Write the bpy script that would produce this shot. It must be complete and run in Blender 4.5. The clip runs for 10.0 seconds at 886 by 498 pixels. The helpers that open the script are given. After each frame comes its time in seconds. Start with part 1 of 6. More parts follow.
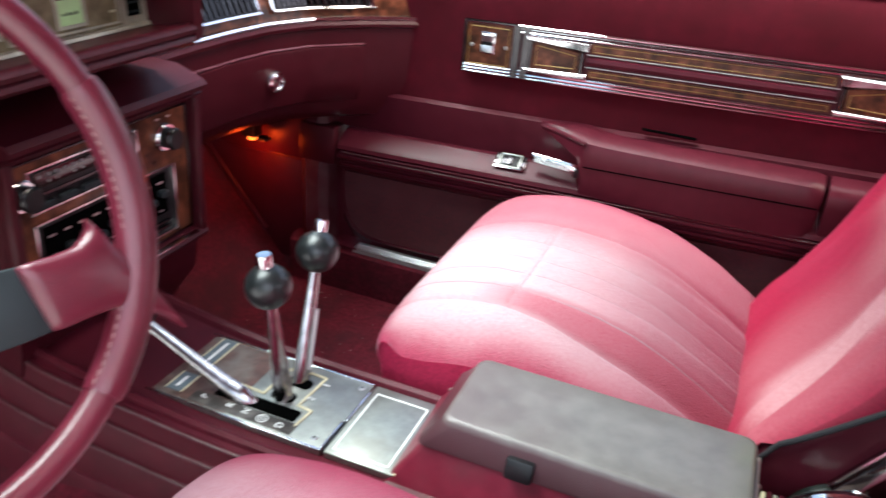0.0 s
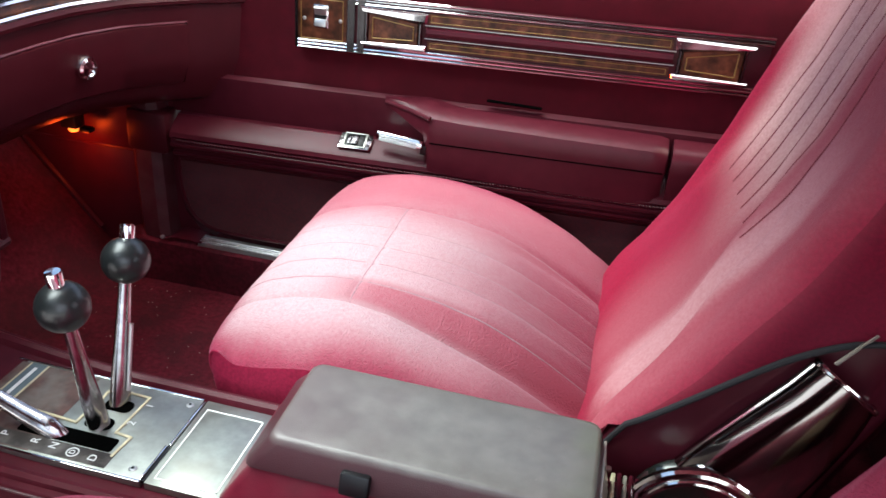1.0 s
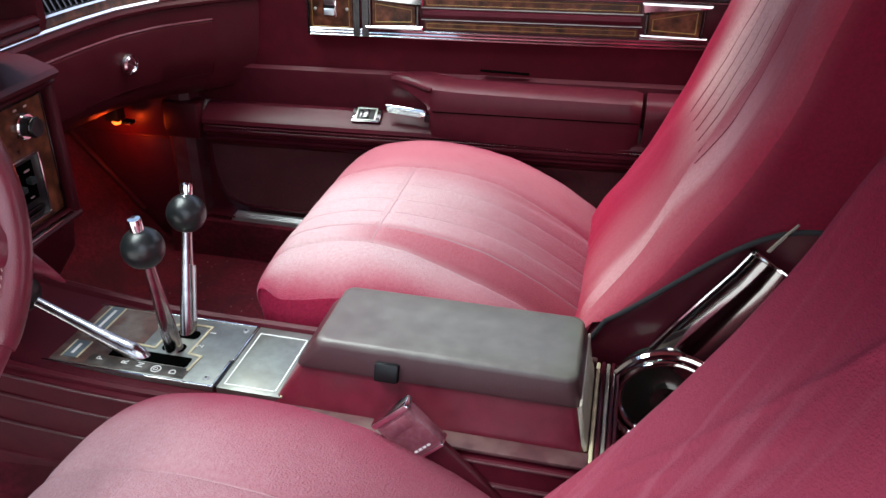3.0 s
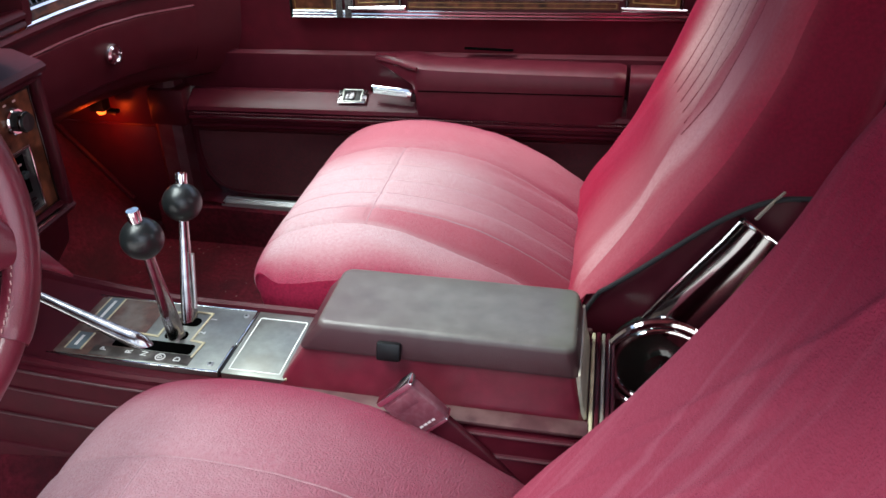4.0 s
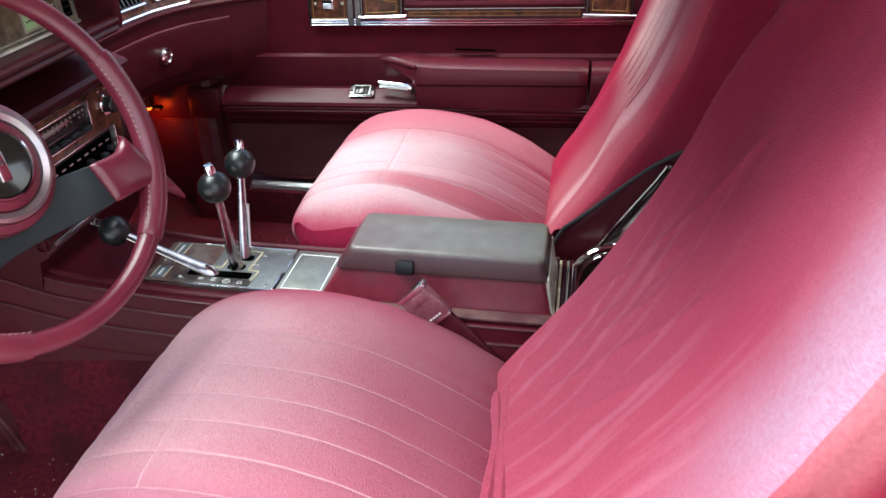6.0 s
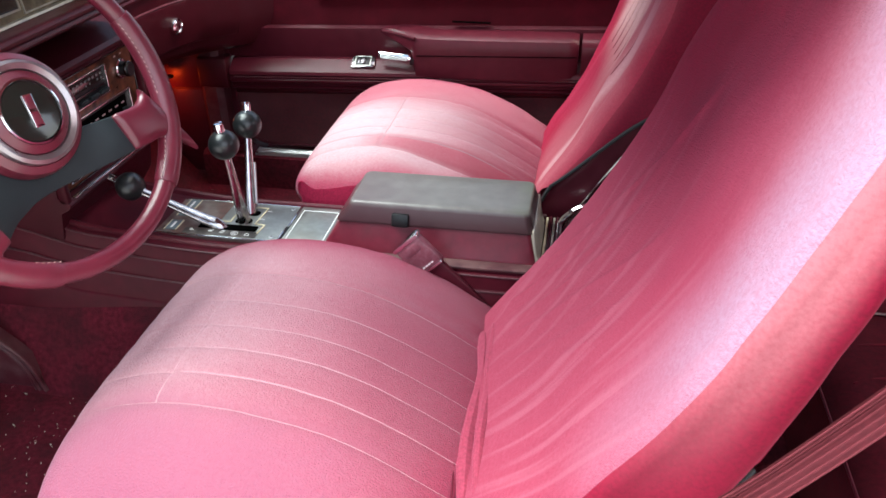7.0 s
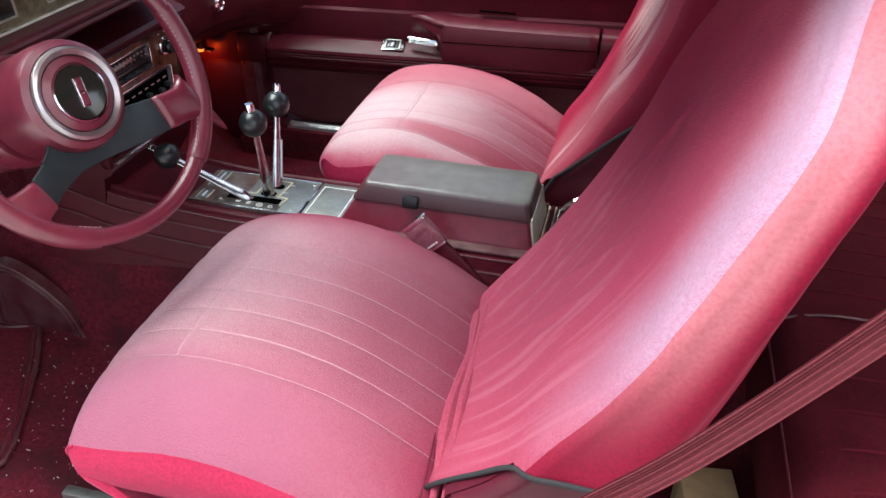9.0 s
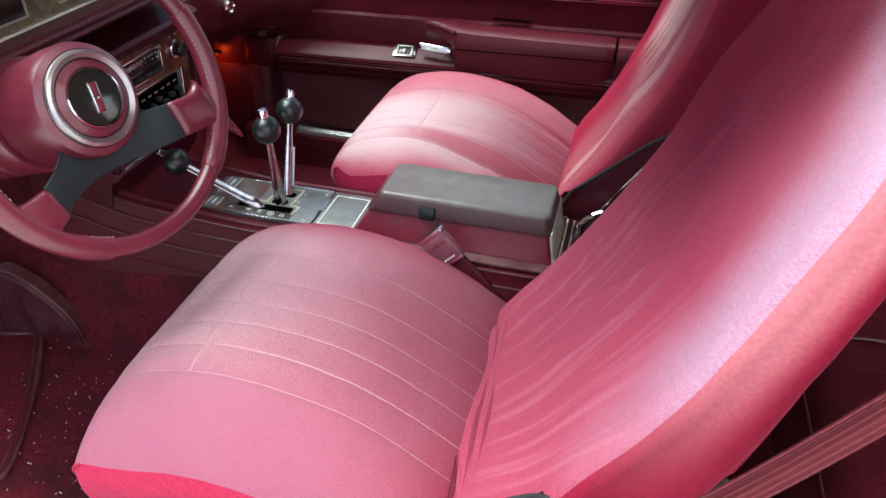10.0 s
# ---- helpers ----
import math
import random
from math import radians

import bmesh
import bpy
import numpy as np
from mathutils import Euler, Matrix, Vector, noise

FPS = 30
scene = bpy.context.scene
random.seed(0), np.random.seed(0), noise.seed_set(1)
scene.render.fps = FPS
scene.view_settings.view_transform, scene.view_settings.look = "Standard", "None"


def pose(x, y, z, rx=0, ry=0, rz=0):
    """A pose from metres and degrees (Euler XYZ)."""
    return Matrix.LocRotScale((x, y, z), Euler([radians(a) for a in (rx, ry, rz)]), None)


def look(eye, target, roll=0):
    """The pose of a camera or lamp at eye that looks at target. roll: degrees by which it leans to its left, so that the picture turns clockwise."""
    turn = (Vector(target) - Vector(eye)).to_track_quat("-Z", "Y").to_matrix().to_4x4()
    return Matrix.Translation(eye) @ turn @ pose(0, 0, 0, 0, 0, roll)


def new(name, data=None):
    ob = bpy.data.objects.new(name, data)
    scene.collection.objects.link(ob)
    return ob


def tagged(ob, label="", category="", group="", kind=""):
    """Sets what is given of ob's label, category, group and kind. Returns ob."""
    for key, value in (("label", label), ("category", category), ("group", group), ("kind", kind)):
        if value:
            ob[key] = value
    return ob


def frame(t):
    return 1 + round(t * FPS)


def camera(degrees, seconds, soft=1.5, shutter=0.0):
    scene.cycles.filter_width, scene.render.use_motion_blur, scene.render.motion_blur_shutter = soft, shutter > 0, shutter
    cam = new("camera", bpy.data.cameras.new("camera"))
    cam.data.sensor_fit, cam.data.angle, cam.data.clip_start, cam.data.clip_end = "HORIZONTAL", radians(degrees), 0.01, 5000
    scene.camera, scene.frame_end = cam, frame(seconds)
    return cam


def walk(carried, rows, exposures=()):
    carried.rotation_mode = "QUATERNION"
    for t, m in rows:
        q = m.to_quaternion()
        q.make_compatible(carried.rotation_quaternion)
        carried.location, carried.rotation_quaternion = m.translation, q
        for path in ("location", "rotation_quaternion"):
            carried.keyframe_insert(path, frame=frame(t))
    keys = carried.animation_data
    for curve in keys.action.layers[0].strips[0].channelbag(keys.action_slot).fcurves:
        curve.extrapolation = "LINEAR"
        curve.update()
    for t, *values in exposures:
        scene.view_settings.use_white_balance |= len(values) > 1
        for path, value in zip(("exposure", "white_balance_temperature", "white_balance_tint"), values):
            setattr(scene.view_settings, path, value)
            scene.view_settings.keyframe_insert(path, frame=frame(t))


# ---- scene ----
cam = camera(57.0, 10.0, soft=1.5, shutter=0.5)
PATH = [
    (0, (0.191, -0.649, 0.858), (-0.417, 1.027, -0.049), 5.2),
    (0.5, (0.219, -0.589, 0.859), (-0.223, 1.126, -0.07), 4.5),
    (1, (0.231, -0.565, 0.857), (-0.104, 1.161, -0.095), 5.3),
    (1.5, (0.242, -0.583, 0.861), (-0.054, 1.151, -0.089), 4.2),
    (2, (0.265, -0.647, 0.865), (-0.05, 1.083, -0.088), 2.8),
    (2.5, (0.283, -0.721, 0.872), (-0.088, 0.996, -0.083), 1.3),
    (4, (0.27, -0.762, 0.894), (-0.051, 0.927, -0.128), -0.4),
    (4.5, (0.263, -0.803, 0.872), (0.052, 0.889, -0.174), 1.2),
    (5, (0.272, -0.911, 0.91), (0.034, 0.794, -0.108), 0.2),
    (6.5, (0.325, -1.136, 0.946), (0.022, 0.584, -0.03), -0.7),
    (7, (0.341, -1.179, 0.947), (0.04, 0.52, -0.064), -0.5),
    (7.5, (0.345, -1.191, 0.955), (0.053, 0.503, -0.066), 1.7),
    (8, (0.351, -1.229, 0.991), (0.01, 0.474, -0.001), 2.5),
    (8.5, (0.385, -1.264, 1.016), (0.012, 0.402, -0.025), 1.4),
    (9, (0.409, -1.249, 1.02), (0.029, 0.394, -0.055), 1.3),
    (9.5, (0.39, -1.237, 1.018), (0.015, 0.406, -0.058), 1.1),
    (10, (0.362, -1.222, 1.013), (-0.004, 0.43, -0.053), 2.5),
]
BRIGHT = 0.12
walk(cam, [(t, look(eye, target, roll)) for t, eye, target, roll in PATH], [(t, e + BRIGHT) for t, e in ((0, 1.74), (1, 1.50), (2.5, 1.34), (4, 1.30), (5.2, 1.46), (7, 1.50), (8, 1.30), (10, 1.28))])

# ---- world and light ----
world = bpy.data.worlds.new("sky")
scene.world = world
world.use_nodes = True
wn = world.node_tree.nodes
sky = wn.new("ShaderNodeTexSky")
sky.sky_type, sky.sun_disc, sky.sun_elevation, sky.sun_rotation = "NISHITA", False, radians(59), radians(97)
sky.air_density, sky.dust_density = 1.0, 5.0
wn["Background"].inputs[1].default_value = 0.15
world.node_tree.links.new(sky.outputs[0], wn["Background"].inputs[0])
sun = new("sun", bpy.data.lights.new("sun", "SUN"))
sun.data.energy, sun.data.angle, sun.data.color = 4.6, radians(50), (0.94, 1.0, 1.0)
sun.matrix_world = look((-2.4, -0.3, 4.0), (0.0, 0.0, 0.0))
# added fill lamp outside the driver's open door, standing in for sky light
door_fill = new("door_fill", bpy.data.lights.new("door_fill", "AREA"))
door_fill.data.shape, door_fill.data.size, door_fill.data.size_y = "RECTANGLE", 1.5, 0.9
door_fill.data.energy, door_fill.data.color = 2.4, (0.93, 1.0, 0.98)
door_fill.matrix_world = look((0.0, -1.55, 1.15), (-0.1, 0.2, 0.35))


# ---- mesh helpers ----
def to_mesh(name, verts, faces, sharp=35):
    me = bpy.data.meshes.new(name)
    me.from_pydata([tuple(v) for v in verts], [], [tuple(f) for f in faces])
    me.validate()
    me.polygons.foreach_set("use_smooth", [True] * len(me.polygons))
    if sharp:
        me.set_sharp_from_angle(angle=radians(sharp))
    return me


def thing(name, label, category, at=(0, 0, 0), group="", kind=""):
    ob = new(name)
    ob.empty_display_size = 0.05
    ob.location = at
    return tagged(ob, label, category, group, kind)


def part(name, geo, material, parent=None, label="", sharp=35, uv=None, slots=None):
    """One mesh object from a bmesh or a (verts, faces) pair in world metres, under its thing. slots: (second material, set of faces)."""
    if isinstance(geo, tuple):
        me = to_mesh(name, geo[0], geo[1], sharp)
    else:
        bmesh.ops.recalc_face_normals(geo, faces=geo.faces)
        me = bpy.data.meshes.new(name)
        geo.to_mesh(me)
        geo.free()
        me.polygons.foreach_set("use_smooth", [True] * len(me.polygons))
        if sharp:
            me.set_sharp_from_angle(angle=radians(sharp))
    me.materials.append(material)
    if slots:
        for extra, chosen in slots:
            me.materials.append(extra)
            for k in chosen:
                me.polygons[k].material_index = len(me.materials) - 1
    if uv is not None:
        layer = me.uv_layers.new(name="cloth")
        index = np.empty(len(me.loops), dtype=np.int32)
        me.loops.foreach_get("vertex_index", index)
        layer.data.foreach_set("uv", np.array(uv, dtype=np.float32)[index].ravel())
    ob = new(name, me)
    if parent is not None:
        ob.parent = parent
        if parent.data is None:
            ob.matrix_parent_inverse = Matrix.Translation(-parent.location)
    if label:
        ob["label"] = label
    return ob


def box(lo, hi, bevel=0.003, seg=2, m=None, bm=None):
    """A bevelled block between two corners, turned by m about its middle."""
    bm = bm or bmesh.new()
    lo, hi = Vector(lo), Vector(hi)
    mid, size = (lo + hi) / 2, hi - lo
    made = bmesh.ops.create_cube(bm, size=1.0)["verts"]
    bmesh.ops.scale(bm, vec=size, verts=made)
    if bevel:
        edges = list({e for v in made for e in v.link_edges})
        made = bmesh.ops.bevel(bm, geom=edges, offset=min(bevel, min(size) * 0.49), segments=seg, affect="EDGES", profile=0.5)["verts"]
    m = Matrix.Translation(mid) @ (m or Matrix.Identity(4))
    bmesh.ops.transform(bm, matrix=m, verts=made)
    return bm


def tube(points, radius, sides=12, closed=False, flat=1.0, caps=True):
    """A round bar along points; radius one number or one for each point; flat squashes it along its second axis."""
    pts = [Vector(p) for p in points]
    n = len(pts)
    rad = [float(radius)] * n if isinstance(radius, (int, float)) else [float(r) for r in radius]
    verts, faces, side = [], [], None
    for i, p in enumerate(pts):
        a = pts[(i - 1) % n] if closed or i else p
        b = pts[(i + 1) % n] if closed or i < n - 1 else p
        along = (b - a).normalized()
        if side is None:
            side = along.orthogonal().normalized()
        side = (side - along * side.dot(along)).normalized()
        up = along.cross(side)
        for k in range(sides):
            c = 2 * math.pi * k / sides
            verts.append(p + rad[i] * (math.cos(c) * side + flat * math.sin(c) * up))
    for i in range(n if closed else n - 1):
        for k in range(sides):
            j, l = (i + 1) % n, (k + 1) % sides
            faces.append((i * sides + k, i * sides + l, j * sides + l, j * sides + k))
    if caps and not closed:
        faces.append(tuple(range(sides))[::-1])
        faces.append(tuple((n - 1) * sides + k for k in range(sides)))
    return verts, faces


def lathe(profile, m, sides=32):
    """A turned shape: (radius, height) pairs about the z axis of m."""
    verts, faces = [], []
    for r, h in profile:
        for k in range(sides):
            c = 2 * math.pi * k / sides
            verts.append(m @ Vector((r * math.cos(c), r * math.sin(c), h)))
    for i in range(len(profile) - 1):
        for k in range(sides):
            l = (k + 1) % sides
            faces.append((i * sides + k, i * sides + l, (i + 1) * sides + l, (i + 1) * sides + k))
    if profile[0][0] > 1e-4:
        faces.append(tuple(range(sides))[::-1])
    if profile[-1][0] > 1e-4:
        faces.append(tuple((len(profile) - 1) * sides + k for k in range(sides)))
    return verts, faces


def sheet(rows, wrap=False):
    """A skin over rows of points."""
    nu, nv = len(rows), len(rows[0])
    verts = [p for r in rows for p in r]
    faces = [(i * nv + j, i * nv + (j + 1) % nv, (i + 1) * nv + (j + 1) % nv, (i + 1) * nv + j)
             for i in range(nu - 1) for j in range(nv if wrap else nv - 1)]
    return verts, faces


def smooth_line(points, n, closed=False):
    """n points along a Catmull-Rom curve through the points given."""
    p = np.array([tuple(q) for q in points], float)
    k = len(p)
    out = []
    for t in np.linspace(0, k if closed else k - 1, n, endpoint=not closed):
        i = min(int(t), k - 1 if closed else k - 2)
        f = t - i
        if closed:
            a, b, c, d = p[(i - 1) % k], p[i % k], p[(i + 1) % k], p[(i + 2) % k]
        else:
            b, c = p[i], p[i + 1]
            a = p[i - 1] if i else 2 * b - c
            d = p[i + 2] if i + 2 < k else 2 * c - b
        out.append(0.5 * (2 * b + (c - a) * f + (2 * a - 5 * b + 4 * c - d) * f * f + (3 * b - a - 3 * c + d) * f ** 3))
    return [tuple(float(x) for x in q) for q in out]


def profile_x(profile, x0, x1, bend=None, stations=2, cap=True):
    """A closed (y, z) outline drawn out along x; bend(x, y, z) shifts each point."""
    rows = []
    for x in np.linspace(x0, x1, stations):
        rows.append([bend(x, y, z) if bend else (float(x), y, z) for y, z in profile])
    verts, faces = sheet(rows, wrap=True)
    if cap:
        n = len(profile)
        faces.append(tuple(range(n)))
        faces.append(tuple(range(len(verts) - n, len(verts)))[::-1])
    return verts, faces


def profile_y(profile, y0, y1, bend=None, stations=2, cap=True):
    """A closed (x, z) outline drawn out along y."""
    rows = []
    for y in np.linspace(y0, y1, stations):
        rows.append([bend(x, y, z) if bend else (x, float(y), z) for x, z in profile])
    verts, faces = sheet(rows, wrap=True)
    if cap:
        n = len(profile)
        faces.append(tuple(range(n))[::-1])
        faces.append(tuple(range(len(verts) - n, len(verts))))
    return verts, faces


# ---- materials ----
def material(name, base, rough=0.5, metal=0.0, vary=0.15, scale=40.0, bump=0.0, bump_scale=400.0, sheen=0.0, sheen_tint=(1, 1, 1), coat=0.0, second=None, second_scale=6.0, second_amount=0.5, spec=0.5, bump_distance=0.001):
    """A surface with variation at two scales and fine relief. second: a colour of broad stains or wear."""
    mat = bpy.data.materials.new(name)
    mat.use_nodes = True
    nodes, links = mat.node_tree.nodes, mat.node_tree.links
    bsdf = nodes["Principled BSDF"]
    coord = nodes.new("ShaderNodeTexCoord")
    fine = nodes.new("ShaderNodeTexNoise")
    fine.inputs["Scale"].default_value, fine.inputs["Detail"].default_value = scale, 6
    links.new(coord.outputs["Object"], fine.inputs["Vector"])
    ramp = nodes.new("ShaderNodeMapRange")
    ramp.inputs["From Min"].default_value, ramp.inputs["From Max"].default_value = 0.3, 0.7
    ramp.inputs["To Min"].default_value, ramp.inputs["To Max"].default_value = 1 - vary, 1 + vary
    links.new(fine.outputs["Fac"], ramp.inputs["Value"])
    mix = nodes.new("ShaderNodeMix")
    mix.data_type, mix.blend_type = "RGBA", "MULTIPLY"
    mix.inputs["Factor"].default_value = 1.0
    mix.inputs["A"].default_value = (*base, 1)
    links.new(ramp.outputs["Result"], mix.inputs["B"])
    colour = mix.outputs["Result"]
    if second:
        broad = nodes.new("ShaderNodeTexNoise")
        broad.inputs["Scale"].default_value, broad.inputs["Detail"].default_value = second_scale, 4
        links.new(coord.outputs["Object"], broad.inputs["Vector"])
        edge = nodes.new("ShaderNodeMapRange")
        edge.inputs["From Min"].default_value, edge.inputs["From Max"].default_value = 0.42, 0.68
        edge.inputs["To Max"].default_value = second_amount
        links.new(broad.outputs["Fac"], edge.inputs["Value"])
        over = nodes.new("ShaderNodeMix")
        over.data_type = "RGBA"
        links.new(edge.outputs["Result"], over.inputs["Factor"])
        links.new(colour, over.inputs["A"])
        over.inputs["B"].default_value = (*second, 1)
        colour = over.outputs["Result"]
    links.new(colour, bsdf.inputs["Base Color"])
    rr = nodes.new("ShaderNodeMapRange")
    rr.inputs["To Min"].default_value, rr.inputs["To Max"].default_value = max(0.02, rough * 0.8), min(1, rough * 1.2)
    links.new(fine.outputs["Fac"], rr.inputs["Value"])
    links.new(rr.outputs["Result"], bsdf.inputs["Roughness"])
    bsdf.inputs["Metallic"].default_value = metal
    bsdf.inputs["Specular IOR Level"].default_value = spec
    bsdf.inputs["Coat Weight"].default_value = coat
    bsdf.inputs["Coat Roughness"].default_value = 0.15
    if sheen:
        bsdf.inputs["Sheen Weight"].default_value = sheen
        bsdf.inputs["Sheen Roughness"].default_value = 0.35
        bsdf.inputs["Sheen Tint"].default_value = (*sheen_tint, 1)
    if bump:
        grain = nodes.new("ShaderNodeTexNoise")
        grain.inputs["Scale"].default_value, grain.inputs["Detail"].default_value = bump_scale, 3
        links.new(coord.outputs["Object"], grain.inputs["Vector"])
        node = nodes.new("ShaderNodeBump")
        node.inputs["Strength"].default_value, node.inputs["Distance"].default_value = bump, bump_distance
        links.new(grain.outputs["Fac"], node.inputs["Height"])
        links.new(node.outputs["Normal"], bsdf.inputs["Normal"])
    return mat


def napped(mat, colour, rough):
    """A pile that catches grazing light."""
    nodes, links = mat.node_tree.nodes, mat.node_tree.links
    pile, both_nodes = nodes.new("ShaderNodeBsdfSheen"), nodes.new("ShaderNodeAddShader")
    pile.inputs["Color"].default_value, pile.inputs["Roughness"].default_value = (*colour, 1), rough
    normal = nodes["Principled BSDF"].inputs["Normal"].links
    if normal:
        links.new(normal[0].from_socket, pile.inputs["Normal"])
    links.new(nodes["Principled BSDF"].outputs[0], both_nodes.inputs[0])
    links.new(pile.outputs[0], both_nodes.inputs[1])
    links.new(both_nodes.outputs[0], nodes["Material Output"].inputs["Surface"])


def tint_patch(mat, colour, amount, across, along, ragged=0.14):
    """Cloth recoloured over a patch of a panel, for fading and for light put into the colour. across, along: where the
    patch begins, is full, ends being full and ends.
    """
    nodes, links = mat.node_tree.nodes, mat.node_tree.links
    bsdf, where, split = nodes["Principled BSDF"], nodes.new("ShaderNodeUVMap"), nodes.new("ShaderNodeSeparateXYZ")
    where.uv_map = "cloth"
    links.new(where.outputs[0], split.inputs[0])
    coord, blot = nodes.new("ShaderNodeTexCoord"), nodes.new("ShaderNodeTexNoise")
    blot.inputs["Scale"].default_value, blot.inputs["Detail"].default_value = 7, 6
    links.new(coord.outputs["Object"], blot.inputs["Vector"])

    def math_node(kind, a, b):
        n = nodes.new("ShaderNodeMath")
        n.operation = kind
        for k, value in enumerate((a, b)):
            if isinstance(value, (int, float)):
                n.inputs[k].default_value = value
            else:
                links.new(value, n.inputs[k])
        return n.outputs[0]

    def ramp(value, low, high):
        n = nodes.new("ShaderNodeMapRange")
        n.interpolation_type = "SMOOTHSTEP"
        n.inputs["From Min"].default_value, n.inputs["From Max"].default_value = low, high
        links.new(value, n.inputs["Value"])
        return n.outputs["Result"]

    speck = nodes.new("ShaderNodeTexNoise")
    speck.inputs["Scale"].default_value, speck.inputs["Detail"].default_value = 230, 3
    links.new(coord.outputs["Object"], speck.inputs["Vector"])
    shift = math_node("MULTIPLY", math_node("SUBTRACT", blot.outputs["Fac"], 0.5), ragged)
    fade = math_node("MULTIPLY", math_node("ADD", math_node("MULTIPLY", speck.outputs["Fac"], 0.8), 0.60), amount)
    for axis_name, (a, b, c, d) in (("Y", across), ("X", along)):
        value = math_node("ADD", split.outputs[axis_name], shift)
        fade = math_node("MULTIPLY", math_node("MULTIPLY", ramp(value, a, b), math_node("SUBTRACT", 1.0, ramp(value, c, d))), fade)
    mix = nodes.new("ShaderNodeMix")
    mix.data_type = "RGBA"
    mix.inputs["B"].default_value = (*colour, 1)
    links.new(bsdf.inputs["Base Color"].links[0].from_socket, mix.inputs["A"])
    links.new(math_node("MINIMUM", fade, 1.0), mix.inputs["Factor"])
    links.new(mix.outputs["Result"], bsdf.inputs["Base Color"])


def crest_lines(mat, colour, amount, root, lines, upto):
    """Thin pale lines on a pile, worn fold crests with their highlights in the colour, fanning out from the foot of a
    panel.
    """
    nodes, links = mat.node_tree.nodes, mat.node_tree.links
    where, split, fan = nodes.new("ShaderNodeUVMap"), nodes.new("ShaderNodeSeparateXYZ"), nodes.new("ShaderNodeCombineXYZ")
    where.uv_map = "cloth"
    links.new(where.outputs[0], split.inputs[0])

    def calc(kind, a, b, c=0.0):
        n = nodes.new("ShaderNodeMath")
        n.operation = kind
        for k, value in enumerate((a, b, c)):
            if isinstance(value, (int, float)):
                n.inputs[k].default_value = value
            else:
                links.new(value, n.inputs[k])
        return n.outputs[0]

    spread = calc("DIVIDE", calc("SUBTRACT", split.outputs["Y"], root), calc("ADD", split.outputs["X"], 0.80))
    links.new(calc("MULTIPLY", spread, lines), fan.inputs["X"])
    links.new(calc("MULTIPLY", split.outputs["X"], 2.2), fan.inputs["Y"])
    streak = nodes.new("ShaderNodeTexNoise")
    streak.inputs["Scale"].default_value, streak.inputs["Detail"].default_value = 1.0, 2.5
    links.new(fan.outputs[0], streak.inputs["Vector"])

    def ramp(value, low, high):
        n = nodes.new("ShaderNodeMapRange")
        n.interpolation_type = "SMOOTHSTEP"
        n.inputs["From Min"].default_value, n.inputs["From Max"].default_value = low, high
        links.new(value, n.inputs["Value"])
        return n.outputs["Result"]

    fade = calc("MULTIPLY", ramp(streak.outputs["Fac"], 0.50, 0.66), amount)
    fade = calc("MULTIPLY", fade, calc("SUBTRACT", 1.0, ramp(split.outputs["X"], upto * 0.35, upto)))
    fade = calc("MULTIPLY", fade, ramp(split.outputs["X"], 0.0, 0.12))
    mix, bsdf = nodes.new("ShaderNodeMix"), nodes["Principled BSDF"]
    mix.data_type = "RGBA"
    mix.inputs["B"].default_value = (*colour, 1)
    links.new(bsdf.inputs["Base Color"].links[0].from_socket, mix.inputs["A"])
    links.new(fade, mix.inputs["Factor"])
    links.new(mix.outputs["Result"], bsdf.inputs["Base Color"])


def glowing(name, colour, strength):
    mat = bpy.data.materials.new(name)
    mat.use_nodes = True
    bsdf = mat.node_tree.nodes["Principled BSDF"]
    bsdf.inputs["Base Color"].default_value = (*colour, 1)
    bsdf.inputs["Emission Color"].default_value = (*colour, 1)
    bsdf.inputs["Emission Strength"].default_value = strength
    return mat


VINYL = material("burgundy_vinyl", (0.058, 0.0066, 0.0130), 0.34, bump=0.16, bump_scale=900, vary=0.14, second=(0.076, 0.0092, 0.0170), second_amount=0.6, spec=0.20)
DASH = material("burgundy_dash_plastic", (0.047, 0.0046, 0.0092), 0.36, bump=0.3, bump_scale=1200, vary=0.1, spec=0.22, second=(0.058, 0.008, 0.014), second_scale=11)
CLOTH = material("burgundy_door_cloth", (0.080, 0.0058, 0.0125), 0.95, bump=0.5, bump_scale=1500, sheen=0.04, sheen_tint=(0.8, 0.2, 0.25), second=(0.052, 0.0040, 0.0076), second_scale=7, second_amount=0.8, spec=0.1)
CARPET = material("burgundy_carpet", (0.120, 0.013, 0.024), 0.95, bump=1.0, bump_scale=700, bump_distance=0.004, vary=0.35, scale=120, spec=0.1, second=(0.060, 0.014, 0.019), second_scale=13, second_amount=0.8)
DOOR_CARPET = material("dark_door_carpet", (0.072, 0.010, 0.015), 0.95, bump=0.8, bump_scale=1000, vary=0.3, scale=200, second=(0.12, 0.035, 0.040), second_scale=10)
def velour(name, base=(0.21, 0.010, 0.036), pile=(0.36, 0.33, 0.36), tints=(), nap=0.8):
    """Worn velour: deep crimson, with fading, light and shade coloured in patches, and a pile that catches the light.
    """
    mat = material(name, base, 0.9, bump=nap, bump_scale=460, bump_distance=0.0013, vary=0.2, scale=240, second=(base[0] * 0.92, base[1] + 0.010, base[2] + 0.012), second_scale=5, spec=0.1)
    for fade in tints:
        tint_patch(mat, *fade)
    napped(mat, pile, 0.4)
    return mat


